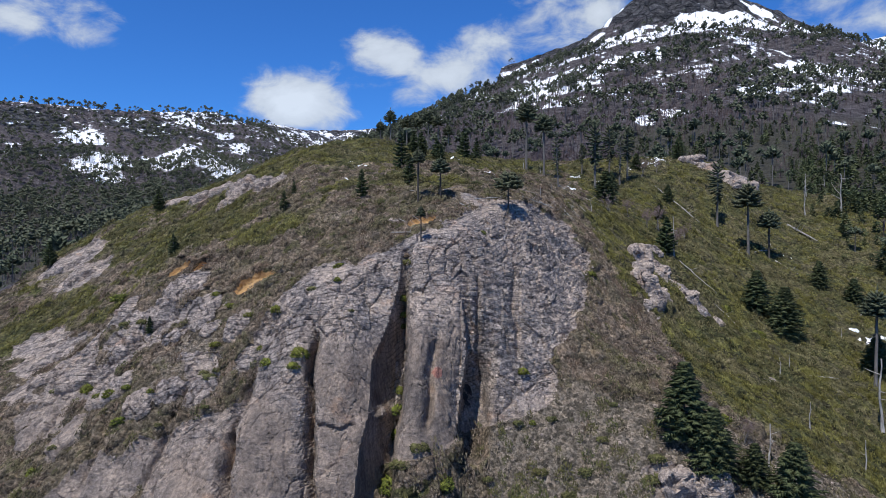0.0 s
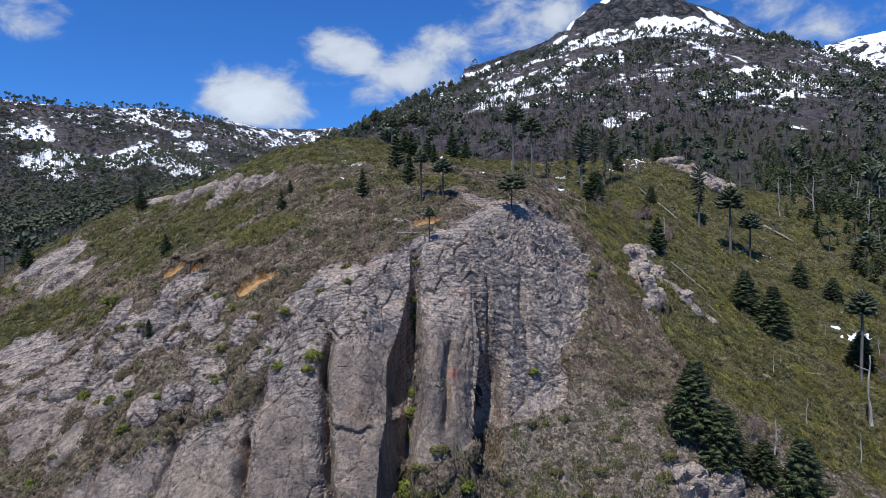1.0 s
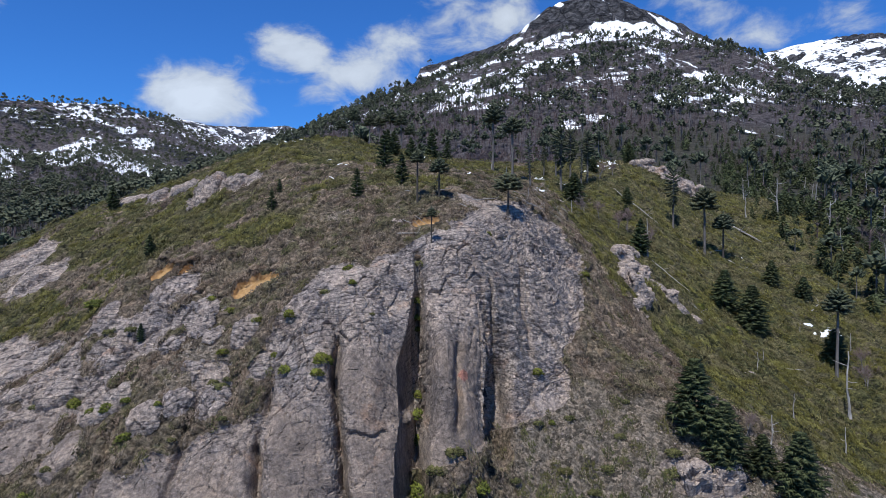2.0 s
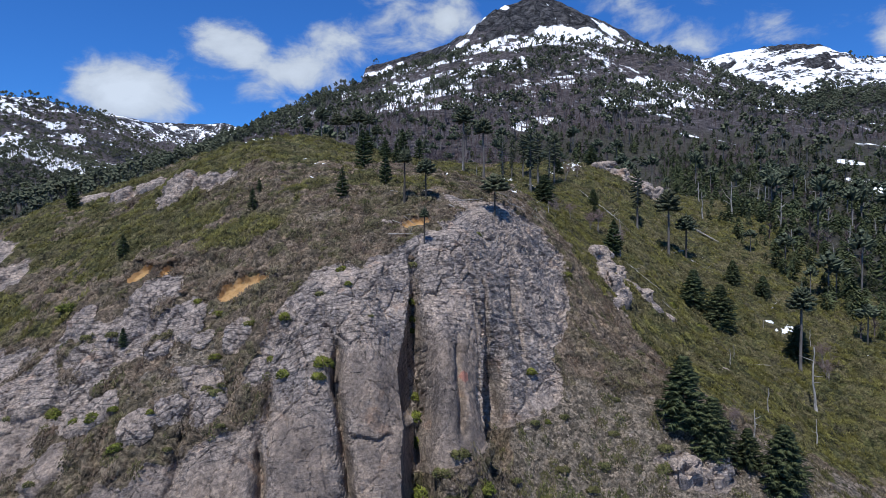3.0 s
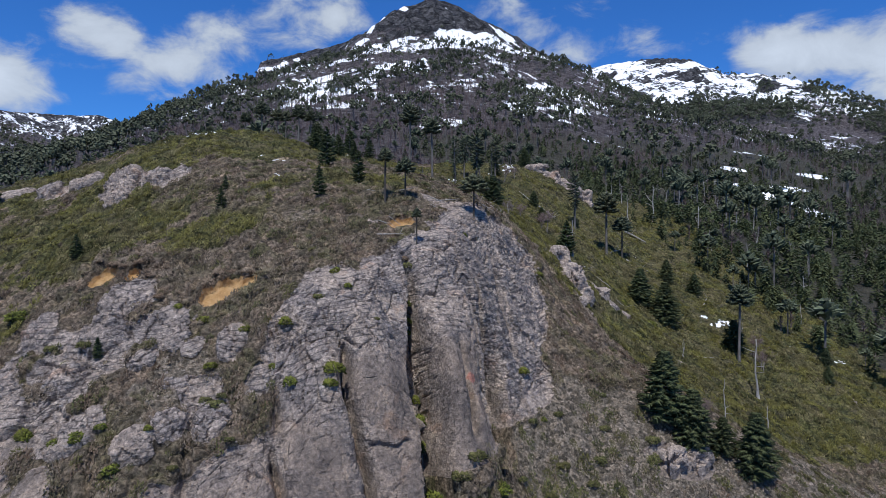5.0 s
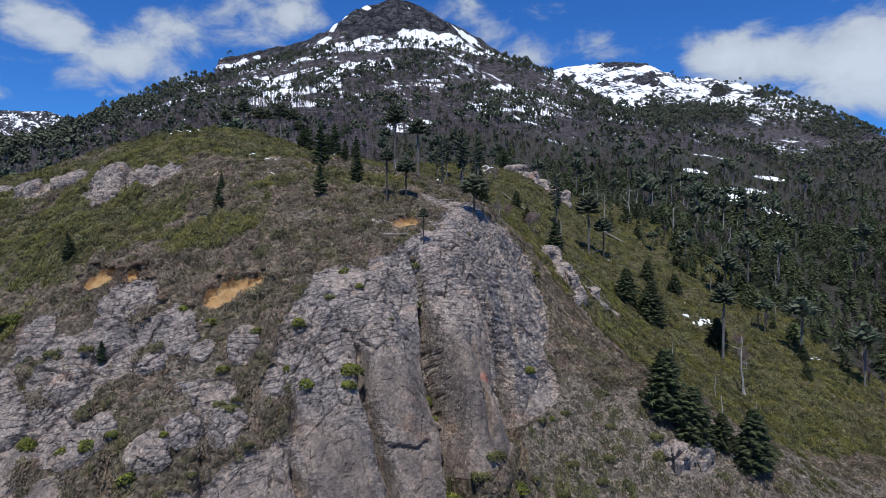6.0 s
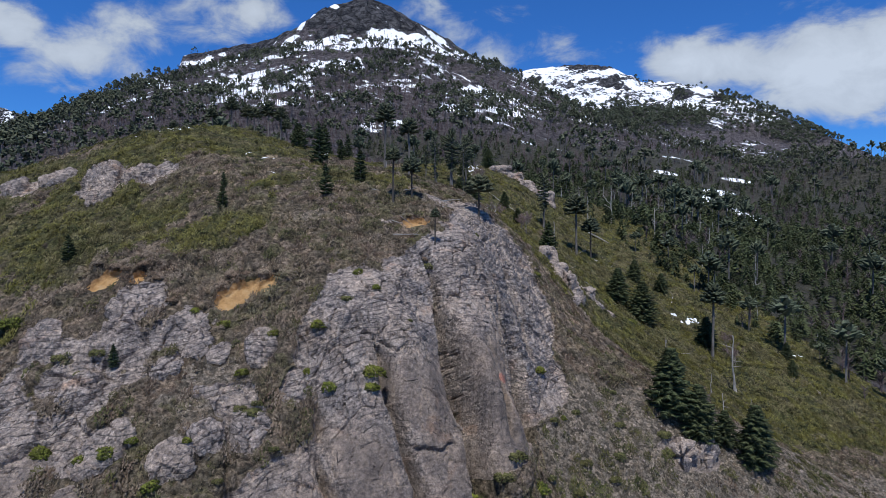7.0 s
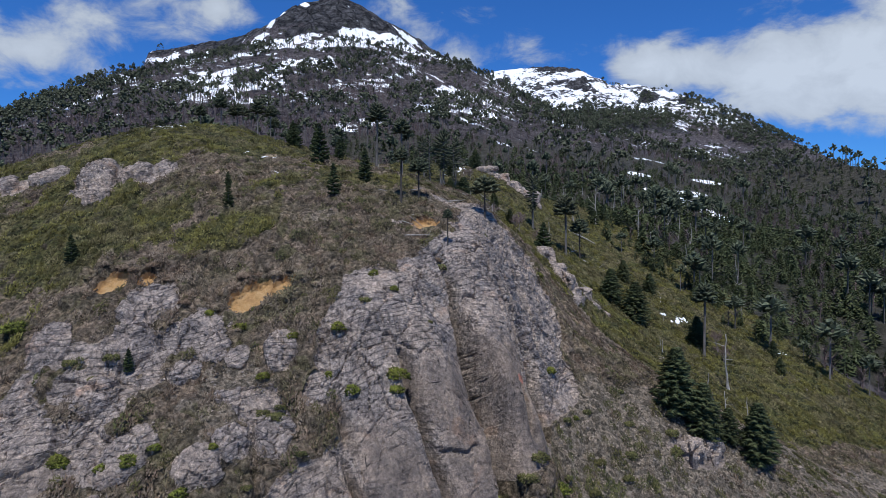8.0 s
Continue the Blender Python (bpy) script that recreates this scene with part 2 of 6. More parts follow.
def crags(x, y, z):
    """Rock bands and buttresses near the crests, where the mountain is bare."""
    bare = smooth(300, 352, z + 26 * rough(x, y, 0, 110, 3, 70))
    step = 17.0
    s = z / step + 1.5 * rough(x, y, 0, 150, 4, 71)
    f = s - np.floor(s)
    ledge = step * (smooth(0.2, 0.8, f) - f) * 0.55 * (0.5 + 0.5 * rough(x, y, 0, 60, 2, 74))
    rib = 24 * (0.3 - np.abs(rough(x, y, z * 0.4, 50, 4, 72, 0.6))) + 9 * rough(x, y, z, 20, 3, 73)
    calm = 0.3 + 0.7 * smooth(6, 60, crest_way(x, y))
    return z + bare * calm * (ledge + rib) + (1 - bare) * smooth(120, 260, z) * 3.5 * rough(x, y, 0, 34, 3, 75), bare


def hill_land(x, y):
    """Height of the hill by its profiles."""
    u, v = np.clip(x - PLAN_X[0], 0, len(PLAN_X) - 1.001), np.clip((y - PLAN_Y[0]) * 2, 0, len(PLAN_Y) - 1.001)
    i, j = u.astype(int), v.astype(int)
    u, v = u - i, v - j
    return (HILL[i, j] * (1 - u) + HILL[i + 1, j] * u) * (1 - v) + (HILL[i, j + 1] * (1 - u) + HILL[i + 1, j + 1] * u) * v


def land(x, y):
    x, y = np.asarray(x, float), np.asarray(y, float)
    inside = smooth(-150, -110, x) * (1 - smooth(140, 190, x)) * smooth(25, 60, y) * (1 - smooth(205, 250, y))
    out = hill_land(x, y)
    edge = inside < 1
    if edge.any():
        out[edge] = out[edge] * inside[edge] + far_land(x[edge], y[edge]) * (1 - inside[edge])
    return out


# clefts between the rock pillars of the cliff: (x, height) up the face, half width, depth
CLEFTS = [
    ([(-15.6, 8), (-16.6, 12), (-17.0, 16.5), (-17.5, 21.5), (-17.5, 27)], 0.5, 3.2),
    ([(-25.0, 6), (-26.6, 12), (-26.9, 15.5)], 0.65, 3.4),
    ([(-26.9, 15), (-26.0, 19.5), (-25.4, 22)], 0.45, 1.1),
    ([(-1.9, 17), (-1.4, 22), (-0.9, 25.5)], 0.6, 2.0),
    ([(6.1, 16), (5.4, 24), (5.3, 28), (5.2, 34)], 0.35, 1.3),
    ([(-37.5, 9), (-36, 16), (-35, 20)], 0.5, 1.2),
    ([(11.8, 24), (11.0, 30), (11.5, 35)], 0.5, 1.0),
    ([(-46, 10), (-45, 18)], 0.5, 1.3),
]
# the pillars themselves: (x, height) up the middle, half width, swell
PILLARS = [
    ([(-20.8, 6), (-21.5, 14), (-22.0, 22)], 4.2, 1.5, 22),
    ([(-11.8, 6), (-12.0, 14), (-12.2, 22), (-12.0, 29)], 5.2, 1.9, 28),
    ([(-2.6, 9), (-2.2, 16), (-1.6, 24), (-1.6, 31)], 4.3, 1.6, 30),
    ([(-31.0, 8), (-31.5, 15)], 4.6, 1.2, 16),
]


def face_form(x, z):
    """How far the cliff stands forward of the smooth slope."""
    out = np.zeros(x.shape)
    for line, half, swell, top in PILLARS:
        mid = np.interp(z, [p[1] for p in line], [p[0] for p in line])
        u = np.clip(np.abs(x - mid) / half, 0, 1)
        out += (swell * (np.sqrt(1 - u ** 3.2) - 0.4)) * (u < 1) * smooth(5, 10, z) * (1 - smooth(top - 2, top + 5, z))
    for line, half, deep in CLEFTS:
        zs = [p[1] for p in line]
        mid = np.interp(z, zs, [p[0] for p in line]) + 0.35 * grain(x * 0, z, 0, 2.2, 91)
        fade = smooth(zs[0] - 3, zs[0], z) * (1 - smooth(zs[-1] - 2, zs[-1] + 3, z))
        out -= deep * np.exp(-np.abs((x - mid) / half) ** 1.6) * fade
    # the main cleft: the second pillar turns away into it, the third rises sharply beyond
    mid = np.interp(z, [8, 14, 18, 26, 31, 36, 39], [-7.2, -6.8, -6.2, -6.0, -5.8, -5.7, -5.6]) + 0.2 * grain(x * 0, z, 0, 3.5, 92)
    wide = np.interp(z, [8, 17, 23, 27, 33], [3.4, 3.3, 3.6, 2.2, 0.8])
    u = x - mid
    gap = np.where(u < 0, np.clip(1 + u / wide, 0, 1) ** 0.6, np.exp(-(u / 0.75) ** 2))
    out -= np.interp(z, [6, 9, 26, 33, 40], [5.0, 8.6, 7.4, 3.4, 0.0]) * gap
    # the second pillar is cracked across, and the block below lies further back
    crack = 16.4 - 0.10 * (x + 14) + 0.5 * grain(x, 0 * x, 0, 1.3, 93)
    out -= (0.4 * np.exp(-((z - crack) / 0.25) ** 2) + 0.4 * smooth(0.2, -0.4, z - crack)) * smooth(-17.2, -16.4, x) * (1 - smooth(-11.6, -10.6, x))
    # sharp edge where the third pillar ends and the wall steps back
    edge = np.interp(z, [8, 11.4, 14.5, 19, 24, 29, 34], [1.4, 1.6, 2.1, 2.8, 3.6, 3.1, 2.4])
    u = x - edge
    out += 1.6 * (u < 0) * np.exp(u / 3.0) * smooth(9, 13, z) * (1 - smooth(26, 34, z))
    out -= smooth(-0.1, 0.4, u) * np.interp(z, [9, 11, 20, 24, 32], [0, 5.0, 4.8, 1.8, 0.2]) * (1 - smooth(2.2, 5.0, u))
    return out


def plain_stone(x, z):
    """1 on the pillars, where the stone is brown and unlined."""
    out = np.zeros(x.shape)
    for line, half, swell, top in PILLARS:
        mid = np.interp(z, [p[1] for p in line], [p[0] for p in line])
        out = np.maximum(out, smooth(1.15, 0.7, np.abs(x - mid) / half + 0.5 * rough(x, z, 0, 6, 3, 96)) * (1 - smooth(top - 5, top + 1, z)))
    return np.maximum(out, 0.7 * smooth(19, 12, z + 3 * rough(x, z, 0, 7, 3, 97)))


def cover(x, y, z, steep):
    """What covers the hill: rock, green thicket, bare soil, gravel (0 to 1 each); the rest is low brown heath."""
    wob = rough(x, y, z, 9, 4, 20)
    fine = rough(x, y, z, 2.2, 3, 24)
    right = np.interp(z, [6, 11.4, 12.3, 13.4, 14.7, 16, 21.7, 26.8, 30.8, 37.5, 42.8, 45.7, 48], [-9.5, -8.5, -5, 3.5, 9.5, 15, 16.3, 21.5, 23.9, 26, 24.3, 18.5, 12])
    brow = np.interp(x, [-60, -48, -40, -30, -24, -20, -12.7, -7.5, -1, 6, 12, 24], [24, 32, 33, 29, 31, 36, 37.5, 40, 42.3, 44.8, 46.5, 46])
    inside = np.minimum(right - x, (brow - z) * 1.3)
    solid = np.clip(inside / 3 + 0.9 * wob + 0.5 * fine, -1, 1)
    # the face left of the pillars is broken slabs among heath
    loose = np.clip(smooth(-24, -29, x) * smooth(13, 19, z) + 0.75 * smooth(-30, -40, x) + smooth(-52, -64, x), 0, 1)
    lumps = rough(x, y, z, 7.5, 3, 30)
    solid = np.where(loose > 0, np.minimum(solid, 1.0 * (1 - loose) + loose * (lumps * 3.0 - 0.48 + 0.8 * smooth(20, 13, z) * smooth(-62, -48, x) + 0.7 * fine)), solid)
    rock = smooth(-0.15, 0.25, solid)

    def patch(px, py, rx, ry, ragged=0.55):
        return smooth(0.15, -0.15, np.hypot((x - px) / rx, (y - py) / ry) - 1 + ragged * wob + 0.35 * fine)

    for p in ((-45, 147, 5, 5), (-37, 143, 4, 3.5), (-56, 159, 6, 3.0),
              (-84, 150, 8, 5), (-76, 140, 5, 4), 
              (32, 87, 5.5, 2.2), (10.0, 116, 7, 4), (-58, 104, 4, 4), (-64, 112, 4, 3)):
        rock = np.maximum(rock, patch(*p))
    soil = np.zeros(x.shape)
    for p in ((-46.2, 117.2, 1.9, 1.6), (-42.4, 115.4, 1.2, 1.1), (-31.0, 107.4, 2.9, 2.2), (-27.4, 106.2, 2.0, 1.2), (-3.6, 109.4, 2.4, 1.9),
              (-70, 176, 5, 2), (-92, 128, 3, 1.4)):
        soil = np.maximum(soil, patch(*p, 0.35))
    rock = rock * (1 - soil)
    crest = smooth(54, 60, z) * (1 - smooth(18, 34, x)) * smooth(-52, -30, x)
    east = smooth(24, 34, x - 0.12 * (y - 110)) * smooth(97, 112, y + 0.16 * x)
    west = 0.42 * smooth(-26, -50, x) * smooth(34, 38, z) + 0.3 * smooth(-58, -75, x)
    heathy = np.exp(-(((x - 31) / 10) ** 2 + ((y - 109) / 12) ** 2)) * 1.2
    stands = 0.5 * smooth(0.0, 0.35, rough(x, y, 0, 15, 3, 47)) * smooth(116, 124, y)
    for px, py, rx, ry, much in ((-43, 127.5, 14, 5.5, 0.75), (-30, 119, 8, 3.5, 0.7), (-63, 141, 10, 6, 0.75), (-75, 128, 10, 9, 0.6), (-52, 136, 9, 3, 0.5), (-28, 134, 9, 3, 0.45), (-60, 118, 6, 4, 0.5)):
        stands = np.maximum(stands, much * np.exp(-(((x - px) / rx) ** 2 + ((y - py) / ry) ** 2) ** 2))
    green = np.clip((crest * 1.1 + stands + east * 1.05 + 0.75 * west) - heathy + 0.6 * wob + 0.3 * fine, 0, 1)
    green = smooth(0.22, 0.64, green) * (1 - rock) * (1 - soil)
    gravel = smooth(0.05, 0.45, smooth(100, 92, y + 0.2 * np.maximum(x - 30, 0)) * smooth(4, 9, x) + 0.8 * smooth(92, 112, x) * (1 - smooth(118, 128, y)) * smooth(84, 92, y)
                    + 0.7 * np.exp(-(((x + 80) / 14) ** 2 + ((y - 147) / 9) ** 2)) + 0.6 * np.exp(-(((x + 36) / 9) ** 2 + ((y - 95) / 6) ** 2)) + 0.5 * sum(np.exp(-((x - a) / c) ** 2 - ((y - b) / d) ** 2) for a, b, c, d in ((-41, 122.5, 5, 1.6), (-18, 116, 7, 2.0), (-12, 124, 5, 1.6), (3, 117, 6, 2.5), (-8, 104, 4, 1.8), (-52, 113, 5, 2)))
                    + 0.55 * wob + 0.3 * fine - 0.2)
    gravel = gravel * (1 - rock) * (1 - soil) * (1 - 0.8 * green)
    return rock, green, soil, gravel


# slabs of rock that swell out of the heath: (x, y) in plan, half width, half length, swell
SLABS = [(-53.4, 111.8, 2.4, 3.6, 1.3), (-42.6, 111.0, 3.6, 3.0, 1.3), (-45.2, 106.6, 2.8, 2.4, 1.5), (-37.4, 104.4, 2.7, 4.2, 1.3), (-30.0, 97.8, 1.9, 2.2, 1.4), (-49.4, 102.6, 2.4, 1.6, 1.0),
         (-37.8, 91.0, 2.2, 2.0, 1.2), (-56.2, 101.2, 3.0, 2.4, 1.4), (-56.4, 108.0, 1.9, 2.2, 1.0), (-40.4, 100.0, 2.0, 1.8, 0.9), (-22.4, 96.0, 3.0, 2.8, 1.0), (-47.0, 95.2, 3.2, 2.4, 1.4), (-41.2, 90.2, 2.6, 2.0, 1.2),
         (-33.4, 90.6, 2.4, 1.8, 1.0), (-51.5, 91.0, 2.4, 2.2, 1.2), (-58.5, 95.0, 2.6, 2.6, 1.2), (-62.5, 104.0, 2.6, 2.0, 0.9), (-66.5, 110.5, 2.2, 1.6, 0.8), (-27.6, 92.4, 1.8, 1.6, 0.8), (-34.6, 99.2, 1.4, 1.4, 0.6),
         (36.6, 124.4, 1.6, 2.2, 2.2), (38.2, 121.6, 1.8, 2.6, 2.4), (40.0, 132.6, 2.0, 2.0, 1.9), (42.0, 130.4, 1.4, 1.6, 1.5), (46.4, 129.0, 1.8, 2.0, 1.8), (49.0, 126.8, 1.5, 1.8, 1.4), (52.4, 126.0, 1.1, 1.3, 1.0), (43.6, 137.2, 1.5, 1.8, 1.4), (80.0, 200.6, 4.0, 3.6, 2.6), (85.0, 197.4, 3.4, 4.0, 2.8), (90.6, 201.6, 3.6, 4.6, 2.6), (76.4, 205.0, 3.6, 2.6, 2.0),
         (-65.5, 164.5, 3.2, 2.6, 1.6), (-59.0, 162.0, 2.6, 3.4, 1.8), (-52.0, 156.8, 3.4, 2.6, 1.8), (-45.0, 149.6, 3.2, 4.4, 2.2), (-39.4, 145.2, 2.8, 2.4, 1.7), (-46.0, 142.4, 2.0, 3.0, 1.6), (-85.0, 149.0, 4.0, 4.0, 1.5), (-77.6, 141.0, 3.2, 3.4, 1.2)]


def hill_points(x, y):
    """Points of the hill's surface with its pillars, clefts, blocks and tussocks, and what covers them."""
    z = land(x, y)
    e = 0.6
    gx, gy = (land(x + e, y) - land(x - e, y)) / (2 * e), (land(x, y + e) - land(x, y - e)) / (2 * e)
    long = np.sqrt(gx * gx + gy * gy + 1)
    nx, ny, nz = -gx / long, -gy / long, 1 / long
    rock, green, soil, gravel = cover(x, y, z, np.hypot(gx, gy))
    swell = np.zeros(x.shape)
    ragged = 0.46 * rough(x, y, z, 2.6, 4, 44, 0.6)
    for px, py, rx, ry, up in SLABS:
        r = np.hypot((x - px) / rx, (y - py) / ry) + ragged
        swell = np.maximum(swell, up * np.sqrt(np.clip(1 - r ** 4, 0, 1)))
        rock = np.maximum(rock, smooth(1.03, 0.93, r))
    soil, green, gravel = (v * (1 - smooth(0, 0.3, swell)) for v in (soil, green, gravel))
    face = smooth(0.75, 1.2, np.hypot(gx, gy)) * rock
    fwd = face_form(x, z) * smooth(0.4, 0.9, np.hypot(gx, gy)) * smooth(30, 20, x)
    y = y - 0.96 * fwd
    z = z + 0.22 * fwd
    # jointed rock: large and small blocks, drawn out along the face
    sx = x + 0.8 * rough(x, y, z, 5, 2, 33)
    big, joint = blocks(sx, y * 0.8, z * 0.34 + 0.22 * x * smooth(-10, -30, x), 2.6, 5)
    small, crack = blocks(sx + 0.25 * rough(x, y, z, 1.5, 2, 34), y, z * 0.5 + 0.2 * x, 1.0, 9)
    swirl = np.sin((z * 1.1 + 0.5 * x + 2.2 * rough(x, y, z, 6, 2, 35)) * 5.2)
    tread = (z * 0.8 + 0.3 * x + 2.6 * rough(x, y, z, 7, 3, 45)) / 1.35
    ledge = (tread - np.floor(tread)) * smooth(-0.1, 0.3, rough(x, y, z, 8, 2, 46))
    whole = plain_stone(x, z)
    lay = 1 - 0.7 * whole
    broken = smooth(-0.25, 0.2, rough(x, y, z, 6, 2, 98))
    amount = rock * ((1 - 0.72 * whole) * (big - 0.5) * 0.6 - (0.10 + 0.34 * broken) * (1 - 0.4 * whole) * np.exp(-joint / 0.10)
                     + lay * ((small - 0.5) * 0.26 - 0.12 * np.exp(-crack / 0.07) + 0.5 * (ledge - 0.5))
                     + (0.30 - 0.12 * whole) * rough(x, y, z * 0.6, 5, 3, 36) + 0.04 * lay * swirl)
    mound, gap = blocks(x + 0.6 * grain(x, y, z, 2.4, 39), y, z * 0.5, 2.5, 13)
    tuft = np.sqrt(np.clip(gap / 1.5, 0, 1)) * (0.4 + 0.9 * mound)
    soft = (1 - rock) * (0.45 * rough(x, y, z, 4.2, 4, 37) + (1 - soil) * (1.0 - 0.65 * gravel) * tuft + 0.22 * (1 - soil) * np.sqrt(np.clip(crack / 0.6, 0, 1)) - 0.7 * soil)
    amount = amount * (0.6 + 0.4 * np.maximum(face, smooth(0.5, 0.9, np.hypot(gx, gy)))) + soft + 0.25 * rock * (1 - face) + 0.8 * swell
    return x + nx * amount, y + ny * amount, z + nz * amount, rock, green, soil, gravel

# ---- materials ----
class Nodes:
    """Short hand for building a node material."""

    def __init__(self, name):
        self.mat = bpy.data.materials.new(name)
        self.mat.use_nodes = True
        self.nt = self.mat.node_tree
        self.nt.nodes.clear()
        self.out = self.nt.nodes.new("ShaderNodeOutputMaterial")
        self.bsdf = self.nt.nodes.new("ShaderNodeBsdfPrincipled")
        self.nt.links.new(self.bsdf.outputs[0], self.out.inputs[0])
        self.place = self.nt.nodes.new("ShaderNodeNewGeometry").outputs["Position"]

    def put(self, socket, v):
        if hasattr(v, "node"):
            self.nt.links.new(v, socket)
        elif isinstance(v, tuple) and len(v) == 3 and socket.type == "RGBA":
            socket.default_value = (*v, 1)
        else:
            socket.default_value = v

    def noise(self, scale, detail=4.0, rough=0.55, vec=None, twist=0.0):
        n = self.nt.nodes.new("ShaderNodeTexNoise")
        self.put(n.inputs["Vector"], vec or self.place)
        for key, v in (("Scale", scale), ("Detail", detail), ("Roughness", rough), ("Distortion", twist)):
            n.inputs[key].default_value = v
        return n.outputs["Fac"]

    def cells(self, scale, feature="DISTANCE_TO_EDGE", vec=None):
        n = self.nt.nodes.new("ShaderNodeTexVoronoi")
        n.feature = feature
        self.put(n.inputs["Vector"], vec or self.place)
        n.inputs["Scale"].default_value = scale
        return n.outputs["Distance"]

    def stretched(self, scale, turn=(0, 0, 0), vec=None):
        n = self.nt.nodes.new("ShaderNodeMapping")
        self.put(n.inputs["Vector"], vec or self.place)
        n.inputs["Scale"].default_value, n.inputs["Rotation"].default_value = scale, turn
        return n.outputs[0]

    def warped(self, scale, by, vec=None):
        """The place, shifted by coarse noise."""
        n = self.nt.nodes.new("ShaderNodeTexNoise")
        self.put(n.inputs["Vector"], vec or self.place)
        n.inputs["Scale"].default_value = scale
        m = self.nt.nodes.new("ShaderNodeVectorMath")
        m.operation = "MULTIPLY_ADD"
        self.put(m.inputs[0], n.outputs["Color"])
        m.inputs[1].default_value = (by, by, by)
        self.put(m.inputs[2], vec or self.place)
        return m.outputs[0]

    def wave(self, scale, twist, vec=None, profile="SIN"):
        n = self.nt.nodes.new("ShaderNodeTexWave")
        n.wave_profile = profile
        self.put(n.inputs["Vector"], vec or self.place)
        n.bands_direction = "Z"
        for key, v in (("Scale", scale), ("Distortion", twist), ("Detail", 3.0), ("Detail Scale", 0.6)):
            n.inputs[key].default_value = v
        return n.outputs["Fac"]

    def math(self, op, a, b=0.0):
        n = self.nt.nodes.new("ShaderNodeMath")
        n.operation = op
        self.put(n.inputs[0], a)
        self.put(n.inputs[1], b)
        return n.outputs[0]

    def span(self, v, a, b, c=0.0, d=1.0):
        n = self.nt.nodes.new("ShaderNodeMapRange")
        n.interpolation_type = "SMOOTHSTEP"
        self.put(n.inputs["Value"], v)
        for key, w in (("From Min", a), ("From Max", b), ("To Min", c), ("To Max", d)):
            n.inputs[key].default_value = w
        return n.outputs[0]

    def ramp(self, fac, *stops):
        n = self.nt.nodes.new("ShaderNodeValToRGB")
        self.put(n.inputs[0], fac)
        e = n.color_ramp.elements
        while len(e) < len(stops):
            e.new(0.5)
        for k, (p, c) in enumerate(stops):
            e[k].position, e[k].color = p, (*c, 1)
        return n.outputs[0]

    def mix(self, fac, a, b, kind="MIX"):
        n = self.nt.nodes.new("ShaderNodeMix")
        n.data_type, n.blend_type = "RGBA", kind
        self.put(n.inputs["Factor"], fac)
        self.put(n.inputs["A"], a)
        self.put(n.inputs["B"], b)
        return n.outputs["Result"]

    def each(self, scale, vec=None):
        """A number for each cell of a cell pattern: one plant from the next."""
        n = self.nt.nodes.new("ShaderNodeTexVoronoi")
        self.put(n.inputs["Vector"], vec or self.place)
        n.inputs["Scale"].default_value = scale
        m = self.nt.nodes.new("ShaderNodeSeparateColor")
        self.put(m.inputs[0], n.outputs["Color"])
        return m.outputs[0]

    def layer(self, name):
        n = self.nt.nodes.new("ShaderNodeAttribute")
        n.attribute_name = name
        return n.outputs

    def bump(self, height, strength, distance, under=None):
        n = self.nt.nodes.new("ShaderNodeBump")
        self.put(n.inputs["Height"], height)
        self.put(n.inputs["Strength"], strength)
        n.inputs["Distance"].default_value = distance
        if under:
            self.put(n.inputs["Normal"], under)
        return n.outputs[0]

    def finish(self, color, rough=0.9, normal=None, spec=0.25):
        self.put(self.bsdf.inputs["Base Color"], color)
        self.put(self.bsdf.inputs["Roughness"], rough)
        self.bsdf.inputs["Specular IOR Level"].default_value = spec
        if normal:
            self.put(self.bsdf.inputs["Normal"], normal)
        return self.mat


